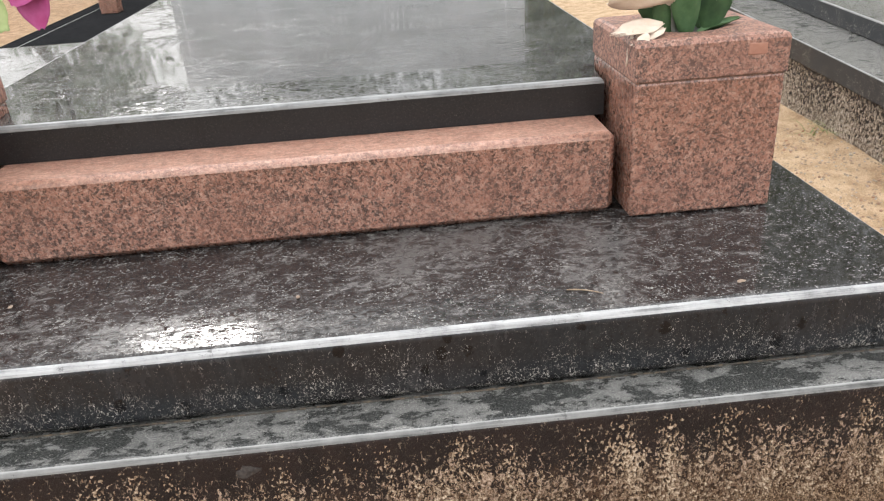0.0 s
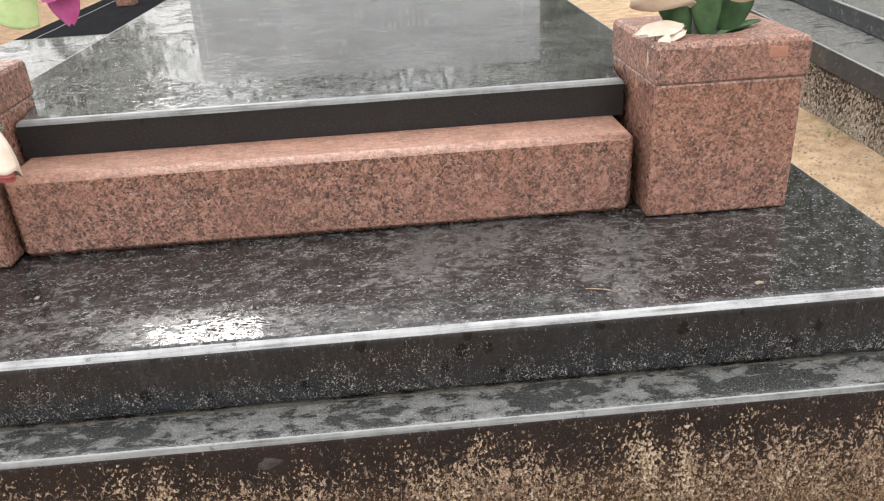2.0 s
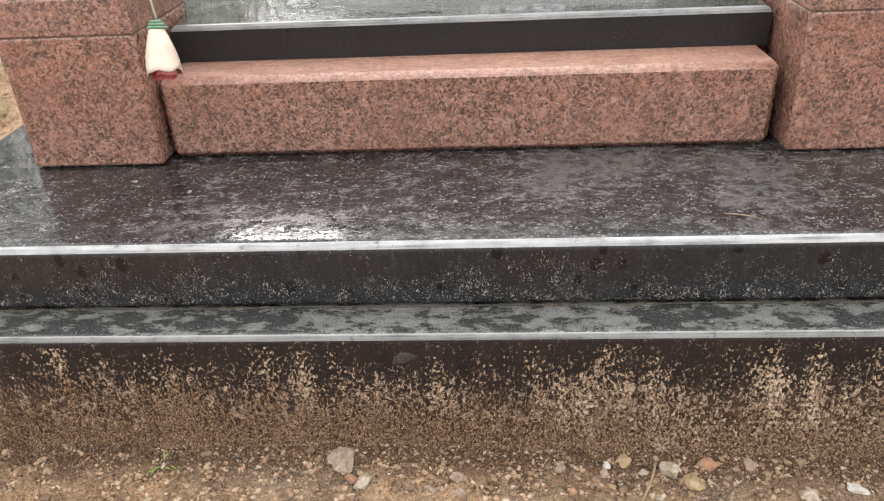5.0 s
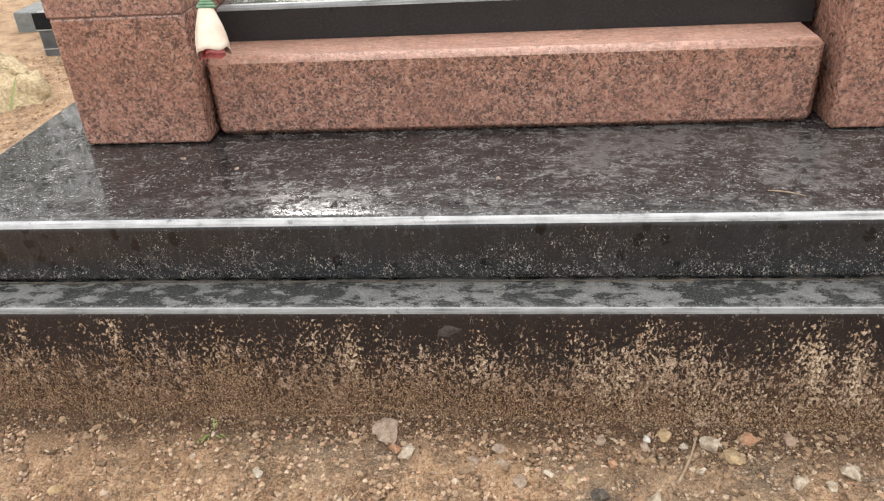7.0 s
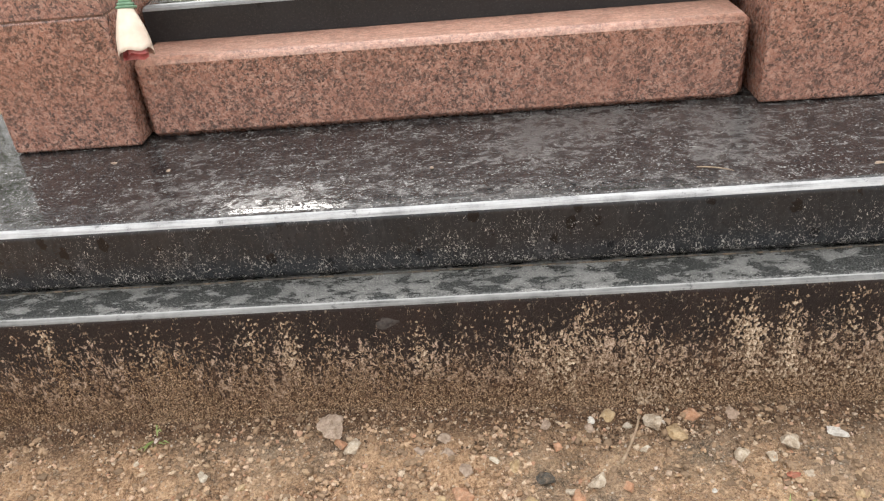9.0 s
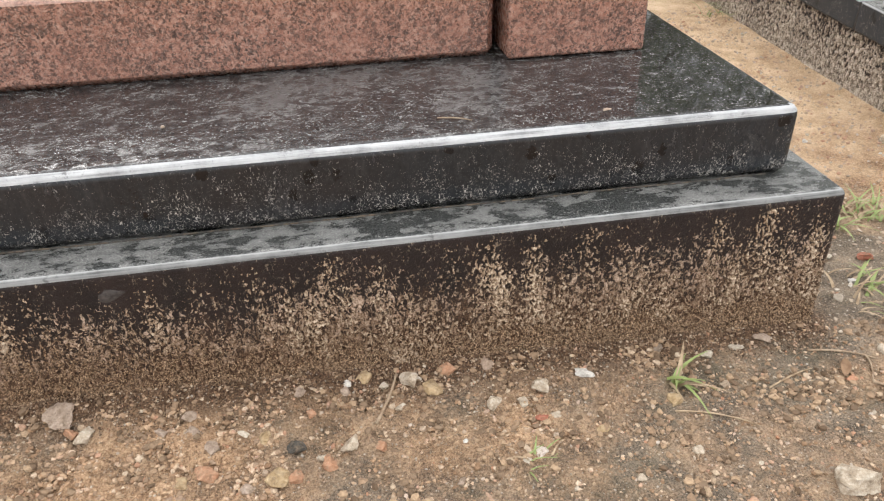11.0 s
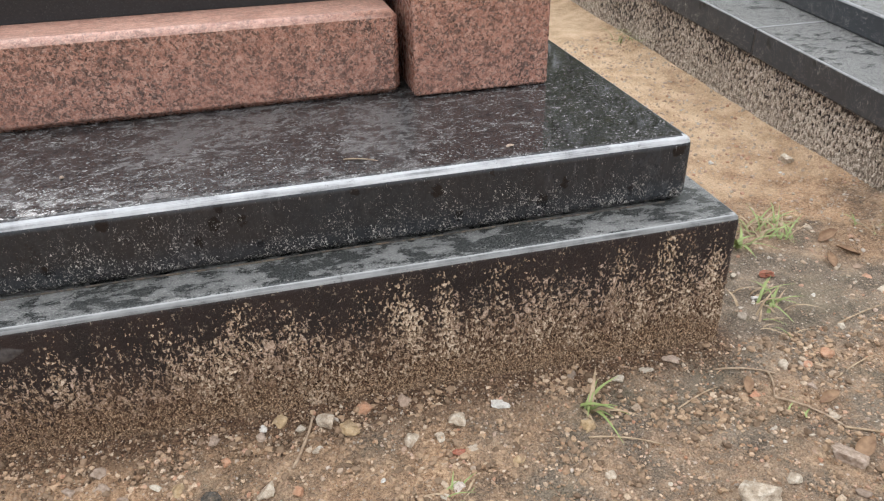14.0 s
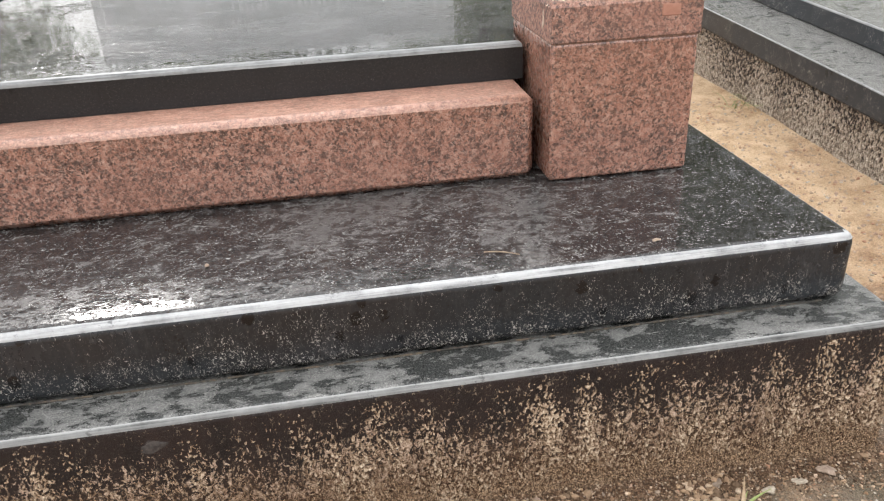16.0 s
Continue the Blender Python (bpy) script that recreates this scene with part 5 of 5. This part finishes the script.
def left_bouquet():
    r = root("flower_bouquet", -0.665, 1.625, 0.66, "faded bouquet of pink and green cloth flowers in a stone vase", "artificial flowers")
    for k, (end, lift, mat) in enumerate((((-0.40, 1.53, 0.86), (0.02, 0, 0.05), STEM_GREY), ((-0.70, 1.56, 0.9), (0, 0, 0.01), STEM), ((-0.62, 1.6, 0.95), (0.01, 0, 0.0), STEM_GREY), ((-0.75, 1.66, 0.9), (0, 0, 0), STEM))):
        part("stem", tube(bow((-0.665 + 0.012 * k, 1.62, 0.65), end, lift, 8), 0.003, 7), mat, r)
    # the magenta bloom that leans out over the slab
    c = Vector((-0.332, 1.51, 0.868))
    for k, (d, ln, wd) in enumerate((((0.03, -0.1, -1), 0.085, 0.055), ((-0.3, -0.25, -0.55), 0.06, 0.05), ((0.45, -0.1, -0.45), 0.055, 0.05), ((0.5, 0.3, 0.5), 0.07, 0.06), ((-0.5, 0.2, 0.5), 0.07, 0.06), ((0.0, -0.4, 0.7), 0.07, 0.06))):
        d = Vector(d)
        part("petal", sheet(c, d, d.cross(Vector((0.1, 1, 0.3))), ln, wd, 0.1, 0.25, 0.04, 9, 6, 0.0008, 0.42, k), PETAL_MAGENTA, r, "magenta cloth petal")
    # leaves that lie on and hang over the rim
    for k, (o, d, w, ln, wd, m) in enumerate((((-0.672, 1.625, 0.725), (0.05, -0.95, -0.2), (1, 0, 0.1), 0.1, 0.09, LEAF_CLOTH), ((-0.70, 1.62, 0.73), (-0.6, -0.75, -0.1), (0.7, -0.6, 0.1), 0.12, 0.09, LEAF_CLOTH),
                                              ((-0.64, 1.62, 0.71), (0.4, -0.3, 0.72), (0.8, 0.5, -0.2), 0.13, 0.09, LEAF_DARK), ((-0.66, 1.60, 0.71), (0.1, -0.4, 0.9), (0.95, 0.2, 0), 0.12, 0.09, LEAF_DARK),
                                              ((-0.652, 1.562, 0.706), (0.95, -0.12, 0.1), (0.1, 0.9, 0.3), 0.075, 0.036, PETAL_CREAM), ((-0.71, 1.57, 0.73), (-0.5, -0.5, 0.3), (0.6, -0.6, 0.1), 0.08, 0.06, PETAL_CREAM),
                                              ((-0.72, 1.64, 0.71), (-0.5, 0.2, 0.8), (0.8, 0.4, 0), 0.14, 0.1, LEAF_DARK), ((-0.61, 1.61, 0.72), (0.6, -0.15, 0.5), (0.2, 0.8, -0.2), 0.11, 0.07, LEAF_CLOTH),
                                              ((-0.57, 1.55, 0.80), (0.6, -0.2, -0.02), (0.2, 0.8, 0.4), 0.1, 0.07, PETAL_CREAM), ((-0.455, 1.52, 0.83), (0.3, -0.15, -0.12), (0.1, 0.75, 0.6), 0.085, 0.075, LEAF_PALE),
                                              ((-0.69, 1.66, 0.7), (0.1, 0.5, 0.8), (0.9, -0.1, 0), 0.13, 0.09, LEAF_DARK), ((-0.665, 1.625, 0.705), (0.8, -0.35, 0.12), (0.4, 0.9, 0), 0.1, 0.085, LEAF_DARK),
                                              ((-0.66, 1.62, 0.71), (0.5, -0.8, 0.12), (0.8, 0.5, 0), 0.095, 0.08, LEAF_DARK), ((-0.665, 1.63, 0.705), (0.9, 0.3, 0.15), (-0.3, 0.9, 0), 0.1, 0.08, LEAF_DARK))):
        part("petal" if m is PETAL_CREAM else "leaf", sheet(o, d, w, ln, wd, -0.25, 0.15, 0.05, 9, 6, 0.0009, 0.5, 30 + k), m, r, "faded cream cloth petal" if m is PETAL_CREAM else "green cloth leaf")
    part("frayed_thread", tube(bow((-0.655, 1.57, 0.735), (-0.585, 1.545, 0.706), (0, 0, 0.004)), 0.0013, 6), STRAW, r, "frayed pale thread")


left_bouquet()


def right_bouquet():
    r = root("flower_bouquet", 0.72, 1.625, 0.66, "faded cream cloth roses with green leaves in a stone vase", "artificial flowers")
    part("stem", tube(bow((0.70, 1.60, 0.665), (0.675, 1.60, 0.86), (-0.012, 0, 0), 8), [0.0085] * 9, 9), STEM_GREY, r, "thick grey plastic stem")
    part("stem", tube(bow((0.69, 1.61, 0.665), (0.64, 1.60, 0.84), (-0.004, 0, 0), 8), [0.005] * 9, 8), STEM_GREY, r)
    for k, (o, d, w, ln, wd, m) in enumerate((((0.712, 1.583, 0.67), (0.03, -0.04, 1), (1, 0.2, 0), 0.15, 0.062, LEAF_CLOTH), ((0.757, 1.605, 0.67), (0.1, 0.0, 1), (0.85, -0.5, 0), 0.16, 0.066, LEAF_DARK), ((0.735, 1.60, 0.676), (0.7, -0.1, 0.17), (0.15, 0.9, 0), 0.075, 0.04, LEAF_CLOTH),
                                              ((0.69, 1.645, 0.67), (-0.15, 0.15, 1), (0.9, 0.4, 0), 0.15, 0.07, LEAF_DARK), ((0.765, 1.645, 0.67), (0.2, 0.3, 1), (0.8, -0.6, 0), 0.14, 0.07, LEAF_DARK), ((0.68, 1.59, 0.67), (-0.1, -0.05, 1), (0.9, 0.2, 0), 0.09, 0.045, LEAF_DARK))):
        part("leaf", sheet(o, d, w, ln, wd, 0.08, 0.2, 0.05, 9, 6, 0.001, 0.45, 50 + k), m, r, "green cloth leaf")
    # drooping petals over the rim
    for k, (o, d, w, ln, wd, cu, m) in enumerate((((0.662, 1.565, 0.706), (-0.85, -0.22, -0.02), (0.2, -0.8, -0.25), 0.085, 0.052, -0.08, PETAL_CREAM), ((0.66, 1.553, 0.700), (-0.7, -0.4, -0.06), (0.45, -0.8, -0.1), 0.066, 0.04, -0.2, PETAL_CREAM),
                                                  ((0.603, 1.545, 0.702), (-0.14, -0.04, -1), (0.35, -0.8, 0), 0.05, 0.011, 0.03, PETAL_CREAM), ((0.62, 1.525, 0.700), (-0.25, -0.3, -0.25), (0.6, -0.6, 0), 0.028, 0.022, -0.2, PETAL_CREAM),
                                                  ((0.685, 1.585, 0.735), (-0.9, -0.12, 0.0), (0.1, -0.75, 0.6), 0.115, 0.085, 0.1, PETAL_CREAM), ((0.60, 1.58, 0.745), (-0.5, -0.1, 0.6), (0.2, -0.9, 0.1), 0.07, 0.08, 0.12, PETAL_PINK),
                                                  ((0.715, 1.575, 0.762), (0.45, -0.2, 0.12), (0.2, -0.5, 0.8), 0.08, 0.06, 0.2, PETAL_CREAM), ((0.665, 1.58, 0.75), (-0.25, -0.1, 0.9), (0.9, -0.2, 0), 0.09, 0.09, -0.2, PETAL_CREAM))):
        part("petal", sheet(o, d, w, ln, wd, cu, 0.06 if k < 4 else 0.22, 0.25 if k < 4 else 0.05, 10, 16 if k < 4 else 8, 0.0009, 0.55, 60 + k), m, r, "faded cream cloth petal" if m is PETAL_CREAM else "pink-edged cloth petal")


right_bouquet()

# ---- trees behind the graves ----
def tree(x, y, height, crown, base, seed, leaves=5200, lean=0.0):
    rnd = random.Random(seed)
    r = root("tree", x, y, -0.01, "leafy broad tree standing behind the graves", "tree", "trees behind the graves")
    top = Vector((x + lean, y, height * 0.8))
    trunk = [Vector((x, y, -0.1)).lerp(top, k / 8) + Vector((rnd.gauss(0, 0.05), rnd.gauss(0, 0.05), 0)) * k for k in range(9)]
    part("trunk", tube(trunk, [0.16 * (1 - 0.09 * k) for k in range(9)], 9), BARK, r)
    tips = []
    for k in range(9):
        s = trunk[3 + k % 5]
        a = 2.4 * k + rnd.random()
        e = s + Vector((math.cos(a) * crown * rnd.uniform(0.5, 0.9), math.sin(a) * crown * rnd.uniform(0.5, 0.9), rnd.uniform(0.2, 0.42) * height * 0.6))
        part("limb", tube(bow(s, e, (0, 0, 0.25), 6), [0.06 * (1 - 0.13 * j) for j in range(7)], 6), BARK, r)
        tips += [s.lerp(e, 0.55), e, e]
    gen = np.random.default_rng(seed)
    centres = []
    for t in tips:
        for _ in range(3):
            p = t + Vector((rnd.gauss(0, crown * 0.28), rnd.gauss(0, crown * 0.28), rnd.gauss(0, crown * 0.22)))
            p.z = max(p.z, base)
            centres.append((p, rnd.uniform(0.25, 0.55) * crown * 0.7))
    verts = np.empty((leaves * 4, 3))
    for k in range(leaves):
        c, rad = centres[k % len(centres)]
        d = gen.normal(size=3)
        d *= rad * gen.random() ** 0.4 / np.linalg.norm(d)
        u = gen.normal(size=3)
        u /= np.linalg.norm(u)
        w = np.cross(u, gen.normal(size=3))
        w /= np.linalg.norm(w)
        sz = gen.uniform(0.06, 0.13)
        p = np.array(c) + d
        verts[4 * k:4 * k + 4] = [p - u * sz, p + w * sz * 0.45, p + u * sz, p - w * sz * 0.45]
    me = bpy.data.meshes.new("crown")
    me.from_pydata(verts.tolist(), [], np.arange(leaves * 4).reshape(-1, 4).tolist())
    me.materials.append(FOLIAGE)
    ob = new("crown", me)
    ob.parent = r
    ob.matrix_basis = r.matrix_basis.inverted()


tree(-4.6, 12.0, 4.4, 1.7, 2.5, 1, 2600)
tree(-1.6, 13.5, 4.8, 1.6, 2.9, 2, 2400, lean=0.4)
tree(1.6, 12.5, 9.5, 3.0, 2.2, 3, 6500)
tree(5.2, 11.0, 9.0, 2.9, 1.0, 4, 7000)
tree(8.6, 9.0, 8.0, 2.8, 0.8, 5, 8000)
tree(-8.5, 11.0, 6.5, 2.3, 1.6, 6)
tree(2.9, 10.2, 3.6, 1.5, 1.2, 7, 4500)
tree(5.0, 9.2, 3.8, 1.6, 1.0, 9, 4500)


def hedge(x0, x1, y, height, leaves, seed):
    """Clipped far hedge, leaves round a woody core; unseen, added to darken low reflections."""
    gen = np.random.default_rng(seed)
    r = root("hedge", (x0 + x1) / 2, y, -0.01, "unseen dark green hedge added to darken low reflections", "hedge")
    verts = np.empty((leaves * 4, 3))
    for k in range(leaves):
        x = gen.uniform(x0, x1)
        top = height * (0.9 + 0.16 * noise.noise(Vector((x * 0.6, 0, seed))) + 0.06 * noise.noise(Vector((x * 3, 0, seed))))
        p = np.array([x, y + gen.normal(0, 0.22), top * gen.random() ** 0.6])
        u = gen.normal(size=3)
        u /= np.linalg.norm(u)
        w = np.cross(u, gen.normal(size=3))
        w /= np.linalg.norm(w)
        sz = gen.uniform(0.06, 0.12)
        verts[4 * k:4 * k + 4] = [p - u * sz, p + w * sz * 0.5, p + u * sz, p - w * sz * 0.5]
    me = bpy.data.meshes.new("foliage")
    me.from_pydata(verts.tolist(), [], np.arange(leaves * 4).reshape(-1, 4).tolist())
    me.materials.append(FOLIAGE)
    ob = new("foliage", me)
    ob.parent = r
    ob.matrix_basis = r.matrix_basis.inverted()
    part("core", block(x0, x1, y - 0.15, y + 0.15, -0.05, height * 0.8, 0.05, 2), BARK, r)


hedge(-12, 14, 15.5, 2.15, 18000, 8)


# ---- small things on the steps ----
def litter():
    tagged(part("twig", tube(bow((0.425, 1.259, 0.377), (0.475, 1.237, 0.3775), (0.002, 0.003, 0.0005), 6), [0.0008, 0.0011, 0.0011, 0.001, 0.0009, 0.0008, 0.0006], 7), TWIG),
           "thin brown twig on the wet step", "twig")
    for k, (x, y, size) in enumerate(((0.688, 1.235, 0.009), (-0.571, 1.427, 0.011), (-0.454, 1.379, 0.009), (0.012, 1.319, 0.009))):
        tagged(part("stone_chip", lump(x, y, 0.3752 + size * 0.14, size * 0.7, size * 0.42, size * 0.2, 500 + k, 0.7 * k, 2, 0.5), GREY_PEBBLE), "small pale stone chip on the wet step", "stone chip", "chips on the step")
    part("repair_patch", block(0.786, 0.822, 1.4978, 1.51, 0.653, 0.676, 0.003, 2, 0.002), FILLER, right_vase, "salmon-coloured stone filler patch")
    bm = lump(-0.064, 1.1078, 0.222, 0.021, 0.001, 0.012, 93, 0.0, 4, 0.9)
    tagged(part("mortar_smear", bm, SMEAR), "dried grey mortar smear on the splashed step", "mortar smear")


litter()
